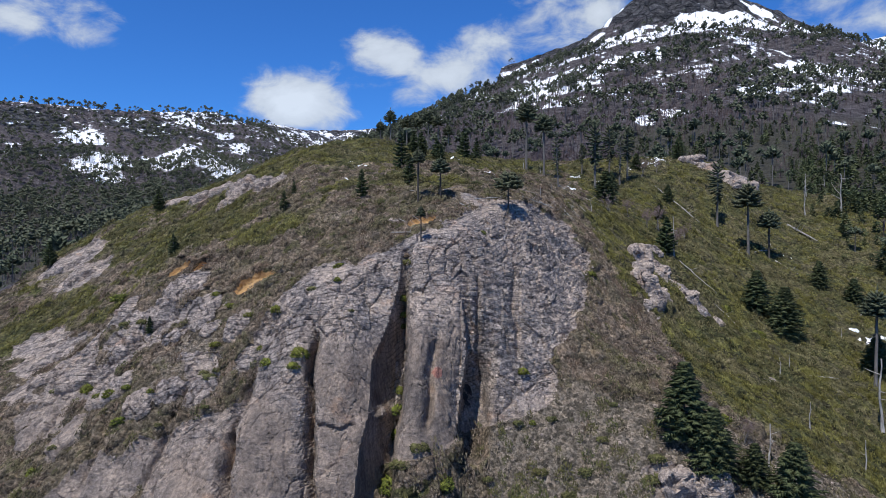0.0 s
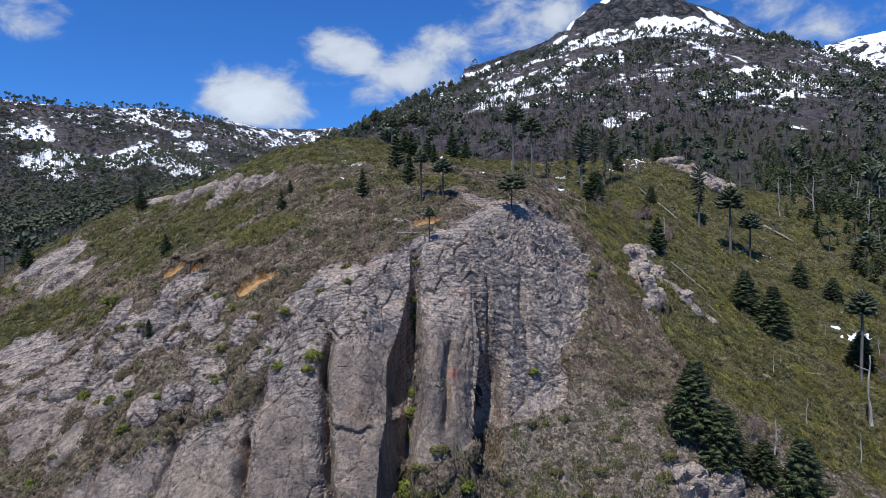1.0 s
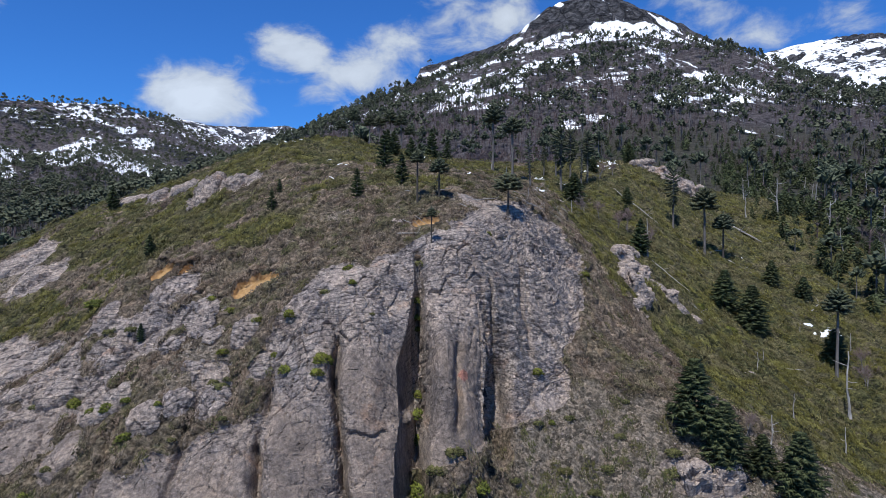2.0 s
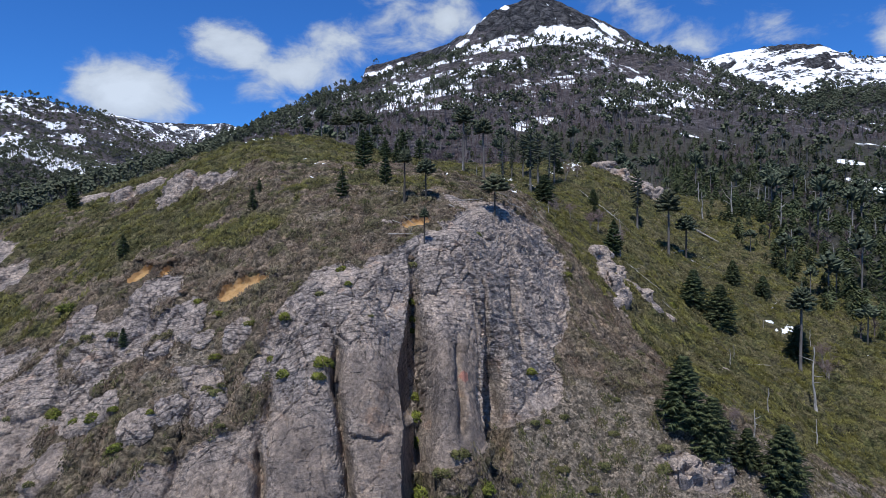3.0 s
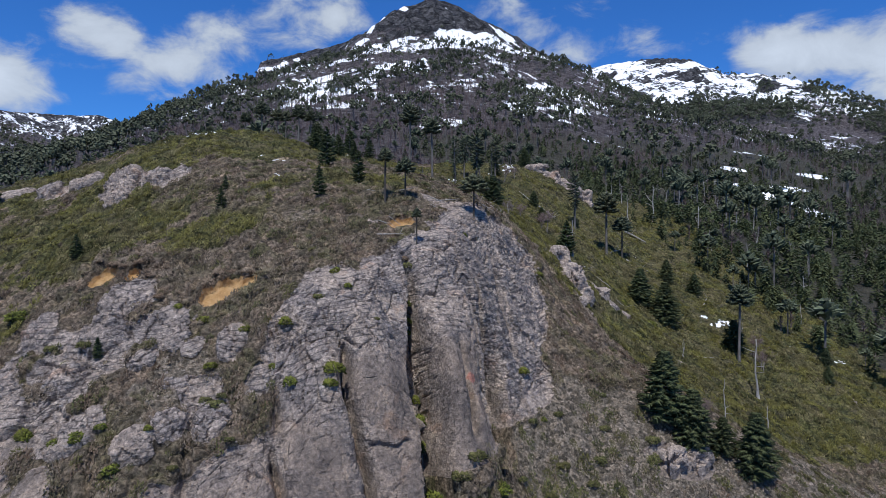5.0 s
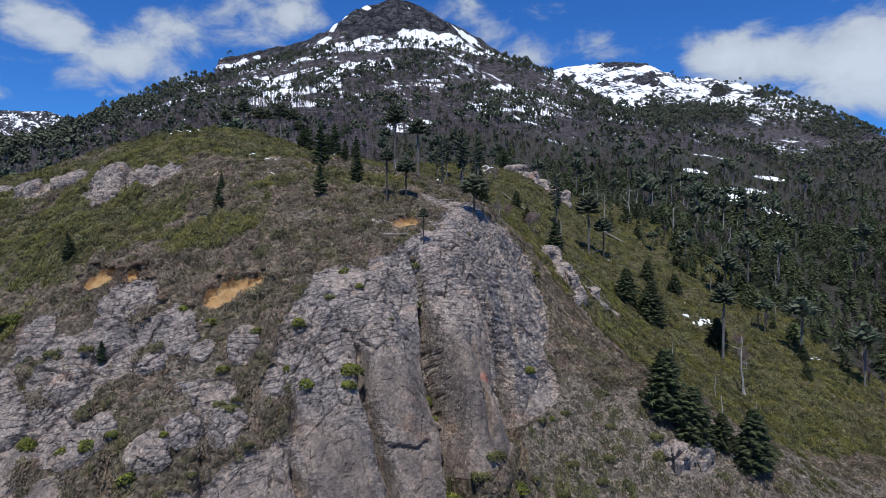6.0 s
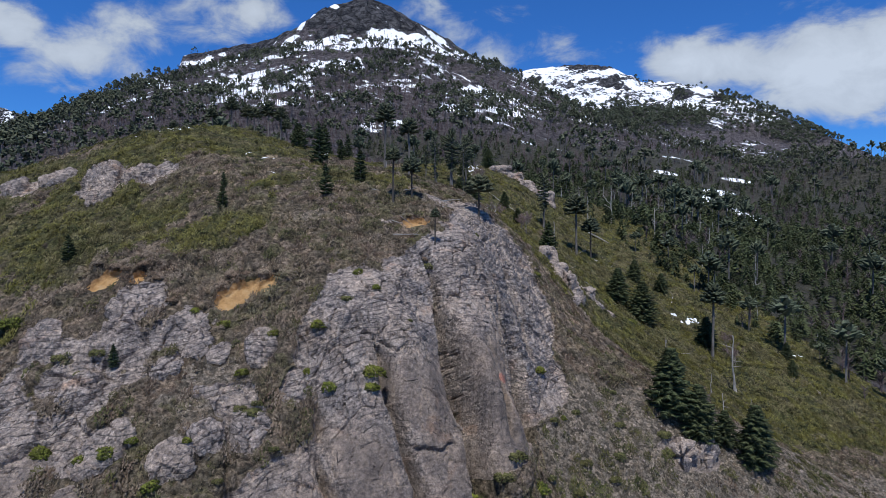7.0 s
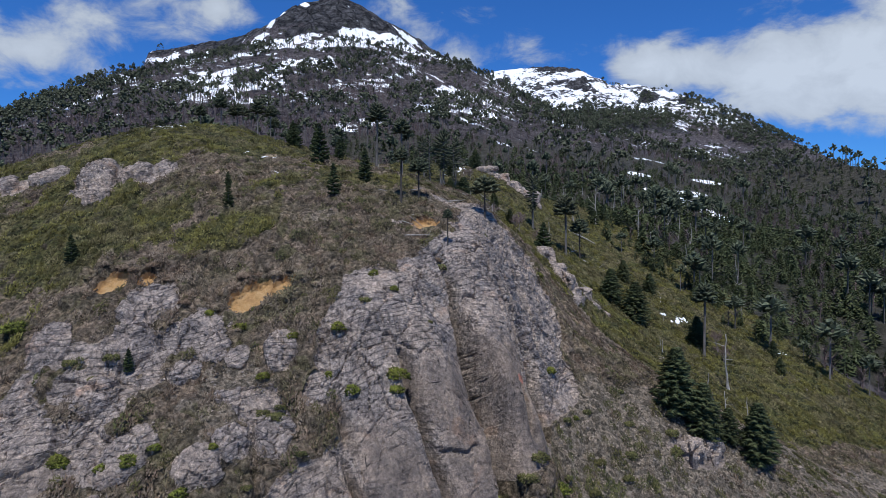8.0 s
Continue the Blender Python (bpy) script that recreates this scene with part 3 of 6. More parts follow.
def rock_colour(k, smooth_stone=None):
    """Grey volcanic rock with a mauve cast and fine swirling flow lines; browner and smoother where smooth_stone is 1."""
    plain = smooth_stone if smooth_stone else 0.3
    bent = k.warped(0.5, 0.7)
    broad = k.noise(0.11, 5, 0.6, twist=0.4)
    col = k.ramp(broad, (0.34, (0.283, 0.245, 0.221)), (0.45, (0.371, 0.315, 0.275)), (0.56, (0.407, 0.334, 0.276)), (0.68, (0.330, 0.288, 0.262)))
    brown = k.ramp(k.noise(0.25, 6, 0.6, k.stretched((1.0, 1.0, 0.5)), 0.5), (0.34, (0.170, 0.142, 0.124)), (0.5, (0.240, 0.194, 0.160)), (0.64, (0.325, 0.258, 0.205)))
    col = k.mix(plain, col, brown)
    speck = k.noise(2.6, 10, 0.72)
    grains = k.ramp(speck, (0.36, (0.42, 0.41, 0.405)), (0.46, (0.84, 0.83, 0.825)), (0.54, (1.10, 1.09, 1.08)), (0.63, (1.62, 1.59, 1.55)))
    col = k.mix(k.math("SUBTRACT", 1.0, k.math("MULTIPLY", plain, 0.4)), col, k.mix(1.0, col, grains, "MULTIPLY"))
    blotch = k.noise(0.55, 7, 0.65, k.stretched((1.0, 1.0, 0.6)), 0.6)
    col = k.mix(0.75, col, k.ramp(blotch, (0.37, (0.62, 0.61, 0.62)), (0.49, (0.98, 0.97, 0.97)), (0.62, (1.28, 1.25, 1.21))), "MULTIPLY")
    streak = k.noise(1.1, 6, 0.65, k.stretched((1.0, 1.0, 0.08)))
    col = k.mix(0.4, col, k.ramp(streak, (0.40, (0.55, 0.545, 0.55)), (0.5, (1.0, 0.99, 0.985)), (0.62, (1.2, 1.18, 1.14))), "MULTIPLY")
    rust = k.span(k.noise(0.2, 5, 0.6, twist=0.6), 0.57, 0.72, 0.0, 0.7)
    col = k.mix(rust, col, k.mix(1.0, col, (1.16, 0.93, 0.76), "MULTIPLY"))
    # open joints, straight and broken off short
    broken = k.span(k.noise(0.55, 4, 0.6), 0.34, 0.46)
    joint = k.math("MAXIMUM", k.span(k.cells(0.42, vec=k.stretched((1.0, 1.0, 0.5), (0.15, 0.35, 0), vec=bent)), 0.0, 0.03), broken)
    col = k.mix(k.math("MULTIPLY", k.math("SUBTRACT", 1.0, joint), 0.8), col, (0.042, 0.037, 0.036))
    # flow lines: curved leaves of rock, the shade in each undercut painted as dark colour
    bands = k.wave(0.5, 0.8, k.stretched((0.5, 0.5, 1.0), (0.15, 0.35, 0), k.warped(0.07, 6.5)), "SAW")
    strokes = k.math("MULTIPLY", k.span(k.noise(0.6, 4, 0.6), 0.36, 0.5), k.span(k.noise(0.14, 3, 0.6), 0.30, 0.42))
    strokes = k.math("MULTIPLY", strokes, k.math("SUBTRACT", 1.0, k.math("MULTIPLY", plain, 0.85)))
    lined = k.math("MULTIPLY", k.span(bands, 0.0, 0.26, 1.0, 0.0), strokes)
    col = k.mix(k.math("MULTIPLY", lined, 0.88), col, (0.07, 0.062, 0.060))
    leaf = k.math("MULTIPLY", bands, strokes)
    return col, speck, joint, leaf


STAIN = (-0.7, 88.1, 22.3)       # red stain on the third pillar


def hill_material():
    k = Nodes("hillside")
    zone = k.layer("cover")
    part_of = k.nt.nodes.new("ShaderNodeSeparateColor")
    k.put(part_of.inputs[0], zone["Color"])
    ragged = k.math("MULTIPLY", k.math("SUBTRACT", k.noise(1.1, 6, 0.65), 0.5), 0.9)

    def edge(v):
        return k.span(k.math("ADD", v, ragged), 0.38, 0.62)

    rock, green, gravel = edge(part_of.outputs[0]), edge(part_of.outputs[1]), edge(zone["Alpha"])
    soil = k.span(k.math("ADD", part_of.outputs[2], k.math("MULTIPLY", ragged, 1.7)), 0.36, 0.6)
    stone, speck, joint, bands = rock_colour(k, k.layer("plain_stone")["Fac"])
    tuft = k.noise(1.9, 7, 0.7)
    patchy = k.noise(0.16, 3, 0.55)
    heath = k.mix(k.span(patchy, 0.4, 0.62), k.ramp(tuft, (0.38, (0.052, 0.040, 0.029)), (0.5, (0.150, 0.117, 0.087)), (0.63, (0.285, 0.230, 0.176))),
                  k.ramp(tuft, (0.38, (0.050, 0.040, 0.025)), (0.5, (0.130, 0.106, 0.072)), (0.63, (0.245, 0.205, 0.144))))
    thicket = k.mix(k.span(patchy, 0.42, 0.6), k.ramp(tuft, (0.38, (0.024, 0.025, 0.009)), (0.5, (0.072, 0.072, 0.026)), (0.63, (0.150, 0.145, 0.062))),
                    k.ramp(tuft, (0.38, (0.032, 0.028, 0.013)), (0.5, (0.094, 0.083, 0.041)), (0.63, (0.185, 0.163, 0.094))))
    clay = k.ramp(k.noise(0.9, 6, 0.65), (0.3, (0.36, 0.20, 0.085)), (0.5, (0.54, 0.325, 0.135)), (0.72, (0.62, 0.42, 0.22)))
    grit = k.ramp(k.noise(2.8, 8, 0.75), (0.38, (0.060, 0.049, 0.036)), (0.5, (0.168, 0.138, 0.104)), (0.61, (0.30, 0.252, 0.198)))
    grit = k.mix(1.0, grit, k.ramp(k.each(1.6, k.warped(2.0, 0.4)), (0.1, (0.5, 0.5, 0.48)), (0.5, (1.0, 1.0, 1.0)), (0.9, (1.45, 1.4, 1.35))), "MULTIPLY")
    plant = k.math("ADD", k.math("MULTIPLY", k.each(0.75, k.warped(1.2, 0.5)), 0.55), k.math("MULTIPLY", k.each(2.0, k.warped(2.5, 0.3)), 0.45))
    tone = k.ramp(plant, (0.15, (0.62, 0.62, 0.61)), (0.45, (0.94, 0.94, 0.94)), (0.62, (1.08, 1.06, 1.03)), (0.85, (1.38, 1.32, 1.26)))
    col = k.mix(green, heath, thicket)
    col = k.mix(1.0, col, tone, "MULTIPLY")
    drift = k.noise(0.33, 5, 0.65, twist=0.5)
    col = k.mix(0.9, col, k.ramp(drift, (0.36, (0.60, 0.62, 0.57)), (0.5, (1.02, 1.0, 0.98)), (0.64, (1.42, 1.36, 1.30))), "MULTIPLY")
    sprout = k.span(k.each(0.5, k.warped(1.0, 0.8)), 0.88, 0.91)
    col = k.mix(k.math("MULTIPLY", sprout, 0.45), col, k.mix(1.0, thicket, (1.1, 1.15, 0.9), "MULTIPLY"))
    col = k.mix(gravel, col, grit)
    stone = k.mix(k.math("MULTIPLY", near_spot(k, STAIN, 0.8), 0.55), stone, k.mix(1.0, stone, (1.35, 0.5, 0.46), "MULTIPLY"))
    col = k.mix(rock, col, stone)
    col = k.mix(soil, col, clay)
    tall = k.math("ADD", k.math("ADD", k.math("MULTIPLY", speck, 0.75), k.math("MULTIPLY", k.cells(1.1, "F1", k.warped(1.3, 0.4)), 0.3)), k.math("ADD", k.math("MULTIPLY", joint, 0.4), k.math("MULTIPLY", bands, 0.7)))
    soft = k.math("MULTIPLY", k.noise(2.4, 6, 0.7), 1.1)
    high = k.nt.nodes.new("ShaderNodeMix")
    k.put(high.inputs[0], rock)
    k.put(high.inputs[2], soft)
    k.put(high.inputs[3], tall)
    return k.finish(col, 0.92, k.bump(high.outputs[0], 1.0, 0.6))


def mountain_material():
    k = Nodes("mountainside")
    zone = k.layer("cover")
    part_of = k.nt.nodes.new("ShaderNodeSeparateColor")
    k.put(part_of.inputs[0], zone["Color"])
    patch = k.math("ADD", k.math("MULTIPLY", k.noise(0.024, 7, 0.62, k.stretched((1.0, 0.45, 1.0)), 0.4), 0.75), k.math("MULTIPLY", k.noise(0.10, 6, 0.65, k.stretched((1.0, 0.4, 1.0))), 0.7))
    snow = k.span(k.math("ADD", part_of.outputs[0], k.math("SUBTRACT", patch, 0.725)), 0.47, 0.53)
    bare = k.span(k.math("ADD", part_of.outputs[1], k.math("MULTIPLY", k.math("SUBTRACT", patch, 0.725), 0.7)), 0.4, 0.6)
    crag = k.ramp(k.noise(0.09, 8, 0.72), (0.40, (0.022, 0.022, 0.024)), (0.5, (0.08, 0.078, 0.082)), (0.61, (0.17, 0.165, 0.168)))
    seams = k.noise(1.0, 6, 0.65, k.stretched((0.03, 0.03, 0.16)))
    crag = k.mix(0.7, crag, k.ramp(seams, (0.35, (0.55, 0.55, 0.57)), (0.6, (1.15, 1.12, 1.08))), "MULTIPLY")
    cliff = k.span(k.cells(0.055, vec=k.stretched((1.0, 1.0, 0.5), (0.1, 0.2, 0), k.warped(0.05, 12.0))), 0.0, 0.09)
    crag = k.mix(k.math("MULTIPLY", k.math("SUBTRACT", 1.0, cliff), 0.7), crag, (0.02, 0.02, 0.022))
    scrub = k.ramp(k.noise(0.16, 8, 0.75), (0.40, (0.044, 0.037, 0.038)), (0.5, (0.115, 0.097, 0.098)), (0.61, (0.195, 0.170, 0.170)))
    under = k.ramp(k.noise(0.25, 7, 0.7), (0.3, (0.035, 0.036, 0.024)), (0.5, (0.088, 0.082, 0.060)), (0.72, (0.16, 0.145, 0.115)))
    col = k.mix(k.span(part_of.outputs[2], 0.3, 0.7), scrub, under)
    col = k.mix(bare, col, crag)
    white = k.ramp(k.noise(0.4, 5, 0.6), (0.3, (0.76, 0.78, 0.82)), (0.6, (0.88, 0.89, 0.91)))
    col = k.mix(snow, col, white)
    return k.finish(col, 0.9, k.bump(k.math("ADD", k.math("ADD", k.noise(0.12, 8, 0.7), k.noise(0.5, 5, 0.7)), k.math("MULTIPLY", k.math("MULTIPLY", cliff, bare), 0.9)), k.span(snow, 0.0, 1.0, 1.0, 0.25), 6.0))


def leaf_material(name, dark, mid, light, rough=0.65, scale=0.9, sere=None):
    """Foliage: colour varies from tuft to tuft and from plant to plant."""
    k = Nodes(name)
    island = k.nt.nodes.new("ShaderNodeNewGeometry").outputs["Random Per Island"]
    each = k.nt.nodes.new("ShaderNodeObjectInfo").outputs["Random"]
    v = k.math("ADD", k.math("MULTIPLY", island, 0.55), k.math("MULTIPLY", k.span(k.noise(scale, 4, 0.6), 0.36, 0.64), 0.45))
    col = k.ramp(v, (0.18, dark), (0.5, mid), (0.85, light))
    col = k.mix(k.span(each, 0, 1, 0.0, 0.35), col, (mid[0] * 1.25, mid[1] * 0.95, mid[2] * 0.8))
    if sere:
        col = k.mix(k.span(k.noise(0.11, 4, 0.6, twist=0.5), 0.47, 0.58, 0.0, 0.75), col, k.ramp(v, (0.18, sere[0]), (0.5, sere[1]), (0.85, sere[2])))
    return k.finish(col, rough, spec=0.2)


def wood_material(name, dark, light, scale=3.0):
    k = Nodes(name)
    long = k.noise(scale, 6, 0.65, k.stretched((1.0, 1.0, 0.18)))
    col = k.ramp(long, (0.3, dark), (0.7, light))
    return k.finish(col, 0.85, k.bump(long, 0.6, 0.06))


def snow_material():
    k = Nodes("old_snow")
    col = k.ramp(k.noise(0.9, 6, 0.65), (0.3, (0.66, 0.66, 0.66)), (0.55, (0.83, 0.84, 0.86)), (0.8, (0.88, 0.89, 0.9)))
    dirt = k.span(k.noise(3.5, 5, 0.7), 0.62, 0.75, 0, 0.5)
    return k.finish(k.mix(dirt, col, (0.32, 0.28, 0.23)), 0.6, k.bump(k.noise(1.5, 5), 0.5, 0.15), 0.3)


def near_spot(k, centre, radius):
    """1 within a rough-edged ball round a place."""
    n = k.nt.nodes.new("ShaderNodeVectorMath")
    n.operation = "DISTANCE"
    k.put(n.inputs[0], k.stretched((1.0, 0.35, 1.0)))
    n.inputs[1].default_value = (centre[0], centre[1] * 0.35, centre[2])
    away = k.math("ADD", k.math("MULTIPLY", n.outputs["Value"], 1 / radius), k.math("MULTIPLY", k.math("SUBTRACT", k.noise(1.4, 5, 0.7), 0.5), 1.6))
    return k.span(away, 1.08, 0.82)


def stone_material():
    k = Nodes("loose_stone")
    stone, speck, joint, bands = rock_colour(k)
    return k.finish(stone, 0.9, k.bump(k.math("ADD", speck, k.math("MULTIPLY", joint, 0.4)), 0.8, 0.3))


HILLSIDE, MOUNTAIN = hill_material(), mountain_material()
NEEDLE = leaf_material("araucaria_scales", (0.030, 0.038, 0.024), (0.068, 0.081, 0.048), (0.135, 0.15, 0.088))
NEEDLE_YOUNG = leaf_material("young_araucaria_scales", (0.015, 0.024, 0.010), (0.038, 0.055, 0.021), (0.085, 0.10, 0.04))
EVERGREEN = leaf_material("evergreen_sprays", (0.024, 0.033, 0.014), (0.054, 0.069, 0.028), (0.100, 0.118, 0.050), scale=0.07)
BRIGHT = leaf_material("bright_shrub_leaves", (0.032, 0.040, 0.008), (0.095, 0.110, 0.017), (0.18, 0.195, 0.034))
OLIVE = leaf_material("olive_shrub_leaves", (0.030, 0.033, 0.011), (0.075, 0.076, 0.026), (0.14, 0.135, 0.05))
BAMBOO = leaf_material("bamboo_leaves", (0.040, 0.042, 0.010), (0.122, 0.122, 0.031), (0.240, 0.228, 0.074), scale=0.35, sere=((0.046, 0.040, 0.018), (0.120, 0.102, 0.050), (0.215, 0.182, 0.10)))
HEATH = leaf_material("heath_twigs", (0.050, 0.038, 0.027), (0.142, 0.108, 0.077), (0.285, 0.226, 0.167), scale=0.22, sere=((0.030, 0.030, 0.012), (0.085, 0.078, 0.033), (0.170, 0.150, 0.075)))
TWIG = leaf_material("bare_twigs", (0.065, 0.050, 0.050), (0.128, 0.102, 0.100), (0.205, 0.172, 0.168), 0.8)
BARK = wood_material("grey_bark", (0.075, 0.066, 0.058), (0.22, 0.20, 0.18))
DARK_BARK = wood_material("dark_bark", (0.035, 0.03, 0.026), (0.11, 0.095, 0.08))
DEAD = wood_material("weathered_dead_wood", (0.17, 0.155, 0.14), (0.44, 0.41, 0.37))
SNOW = snow_material()
STONE = stone_material()

# ---- ground ----
def mesh_of(name, verts, faces, material, flat=False):
    """A mesh from arrays of corners and of triangles or quads."""
    verts, faces = np.asarray(verts, np.float32), np.asarray(faces, np.int32)
    me = bpy.data.meshes.new(name)
    me.vertices.add(len(verts))
    me.vertices.foreach_set("co", verts.ravel())
    n = faces.shape[1]
    me.loops.add(faces.size)
    me.loops.foreach_set("vertex_index", faces.ravel())
    me.polygons.add(len(faces))
    me.polygons.foreach_set("loop_start", np.arange(0, faces.size, n, dtype=np.int32))
    me.polygons.foreach_set("loop_total", np.full(len(faces), n, np.int32))
    me.polygons.foreach_set("use_smooth", np.full(len(faces), not flat))
    me.materials.append(material)
    me.update(calc_edges=True)
    return me


def quads(rows, cols, wrap=False):
    i = np.arange(rows * cols).reshape(rows, cols)
    if wrap:
        i = np.concatenate([i, i[:, :1]], 1)
    return np.stack([i[:-1, :-1], i[:-1, 1:], i[1:, 1:], i[1:, :-1]], -1).reshape(-1, 4)


def paint(me, values):
    layer = me.color_attributes.new("cover", "FLOAT_COLOR", "POINT")
    layer.data.foreach_set("color", np.asarray(values, np.float32).ravel())


PATCH = (-100.0, 130.0, 66.0, 216.0)


def build_hill():
    xs = np.concatenate([np.arange(PATCH[0], -64, 0.6), np.arange(-64, 26, 0.21), np.arange(26, 54, 0.36), np.arange(54, PATCH[1] + 0.1, 0.6)])
    ys = np.concatenate([np.arange(PATCH[2], 78, 0.6), np.arange(78, 103, 0.105), np.arange(103, 108, 0.16), np.arange(108, 128, 0.27), np.arange(128, 150, 0.4), np.arange(150, PATCH[3] + 0.1, 0.6)])
    gx, gy = np.meshgrid(xs, ys)
    x, y, z, rock, green, soil, gravel = hill_points(gx.ravel(), gy.ravel())
    rim = np.minimum(np.minimum(gx - PATCH[0], PATCH[1] - gx), np.minimum(gy - PATCH[2], PATCH[3] - gy)).ravel()
    z = z - 4 * (1 - smooth(0, 2.5, rim))
    me = mesh_of("hillside", np.stack([x, y, z], 1), quads(len(ys), len(xs)), HILLSIDE, True)
    paint(me, np.stack([rock, green, soil, gravel], 1))
    me.attributes.new("plain_stone", "FLOAT", "POINT").data.foreach_set("value", plain_stone(x, z).astype(np.float32))
    return tagged(new("hillside_ground", me), "grey rock cliff and scrub-covered hill with orange bare soil", "hill", kind="structure")


def forest_side(x, y):
    """1 where the dark evergreen wood stands right of the hill, and behind it."""
    return smooth(0, 14, np.minimum(x - 102, (y - 122) + 0.55 * (x - 112)) + 6 * rough(x, y, 0, 25, 2, 81))


HOLLOWS = ((274, 301, 9, 7), (265, 284, 11, 8), (274, 279, 8, 9), (301, 293, 12, 7), (381, 342, 13, 9), (271, 247, 8, 7), (315, 349, 10, 8), (272, 261, 8, 8))


def hollows(x, y):
    """1 in small hollows among the trees that still hold deep snow."""
    return np.clip(sum(np.exp(-((x - a) / c) ** 2 - ((y - b) / d) ** 2) for a, b, c, d in HOLLOWS), 0, 1)


def snowy(x, y):
    """1 in the clearings of the wood that hold snow."""
    spots = ((300, 285, 30, 40), (335, 405, 26, 22), (262, 420, 20, 26), (290, 450, 24, 18), (180, 260, 22, 24), (235, 320, 30, 30), (400, 400, 50, 30))
    return np.clip(sum(np.exp(-((x - a) / c) ** 2 - ((y - b) / d) ** 2) for a, b, c, d in spots), 0, 1)


# old snow that lies deep: (x, y, half widths, how much); less than nothing where wind or crags keep the ground bare
DRIFTS = ((205, 902, 12, 9, .3), (228, 928, 9, 12, .32), (250, 955, 8, 12, .32), (268, 962, 7, 9, .3), (284, 944, 7, 8, .3),
          (232, 850, 26, 18, .26), (240, 790, 26, 12, .22), (280, 800, 30, 18, .3), (325, 834, 36, 22, .34), (356, 826, 32, 16, .34), (394, 810, 30, 14, .3), (415, 880, 26, 24, .3), (459, 849, 26, 14, .28),
          (167, 824, 24, 10, .22), (117, 1051, 18, 9, .25), (150, 1020, 30, 8, .2), (190, 980, 20, 8, .2), (50, 1022, 34, 14, .2), (300, 905, 22, 12, -.3), (330, 890, 22, 8, -.25), (372, 855, 12, 8, -.3),
          (116, 750, 34, 36, .15), (112, 672, 34, 30, .16), (82, 634, 28, 26, .15), (109, 586, 18, 18, .13), (170, 495, 14, 16, .18), (148, 475, 10, 16, .15), (259, 539, 22, 18, .13), (351, 634, 28, 30, .13), (312, 549, 32, 20, .13), (187, 719, 32, 16, .13),
          (-641, 1188, 36, 40, .25), (-553, 1058, 44, 70, .22), (-491, 987, 36, 40, .16), (-585, 950, 26, 30, .14), (-473, 767, 22, 34, .16), (-391, 633, 20, 28, .14), (-480, 1470, 13, 40, .35), (-432, 1420, 15, 44, .38), (-542, 1469, 40, 14, .2), (-560, 1230, 50, 40, -.2),
          (1165, 1400, 30, 46, -.7), (1185, 1330, 26, 22, -.6), (1110, 1250, 34, 12, -.6), (1075, 1290, 30, 9, -.5), (1219, 1119, 20, 12, -.5), (1253, 1040, 20, 10, -.5), (1080, 985, 40, 26, -.3), (989, 993, 50, 40, -.35), (937, 1053, 60, 34, -.4))


def drifts(x, y):
    return 1.25 * sum(much * np.exp(-(((x - a) / c) ** 2 + ((y - b) / d) ** 2) ** 1.5) for a, b, c, d, much in DRIFTS)


def build_mountains():
    az = np.concatenate([np.arange(-40, 76, 0.2), np.arange(76, 319, 4)])
    r = np.concatenate([np.arange(4, 180, 8), np.arange(180, 560, 5), np.arange(560, 1160, 5), np.arange(1160, 2300, 12), np.geomspace(2300, 4700, 16)])
    ga, gr = np.meshgrid(np.radians(az), r)
    x, y = (gr * np.sin(ga)).ravel(), (gr * np.cos(ga)).ravel()
    z = land(x, y)
    z, bare = crags(x, y, z)
    bare = np.maximum(bare, smooth(1000, 1200, np.hypot(x, y)) * smooth(0.05, 0.4, rough(x, y, z, 120, 3, 79)))
    # falls away beneath the hill's own sheet
    deep = smooth(2, 9, np.minimum(np.minimum(x - PATCH[0], PATCH[1] - x), np.minimum(y - PATCH[2], PATCH[3] - y)))
    z = z - 14 * deep
    grid = z.reshape(gr.shape)
    steep = np.abs(np.gradient(grid, axis=0) / np.maximum(np.gradient(gr, axis=0), 1)).ravel()
    d = np.hypot(x, y)
    main = smooth(-500, -200, x + 0.1 * y) * (1 - smooth(1250, 1400, d))
    east = smooth(1250, 1400, d) * smooth(0, 500, x)
    west = smooth(1000, 1200, d) * smooth(0, -200, x)
    snow = main * (0.28 * smooth(60, 110, z) + 0.14 * smooth(105, 170, z) - 0.08 * smooth(300, 340, z))
    snow = snow + east * (0.30 + 0.235 * smooth(230, 330, z)) + west * (0.36 + 0.09 * smooth(240, 330, z)) + drifts(x, y)
    snow = snow - 0.35 * smooth(0.75, 1.3, steep) * (1 - np.clip(4 * drifts(x, y), 0, 1)) - 0.5 * (1 - smooth(190, 260, d)) - 0.25 * (1 - smooth(240, 420, d)) * (x > 60)
    snow = snow + 0.12 * snowy(x, y) + 0.85 * hollows(x, y)
    under = forest_side(x, y) * (1 - smooth(90, 150, z)) * smooth(0, 60, x) + smooth(-120, -200, x) * (1 - smooth(60, 150, z))
    me = mesh_of("mountainside", np.stack([x, y, z], 1), quads(len(r), len(az), True), MOUNTAIN)
    paint(me, np.stack([np.clip(snow, 0, 1), np.maximum(bare, smooth(0.8, 1.2, steep)), np.clip(under, 0, 1), np.ones(len(x))], 1))
    return tagged(new("ground", me), "wooded valley and rocky mountains with patches of old snow", "ground", kind="structure")


hill_ob = build_hill()
ground_ob = build_mountains()

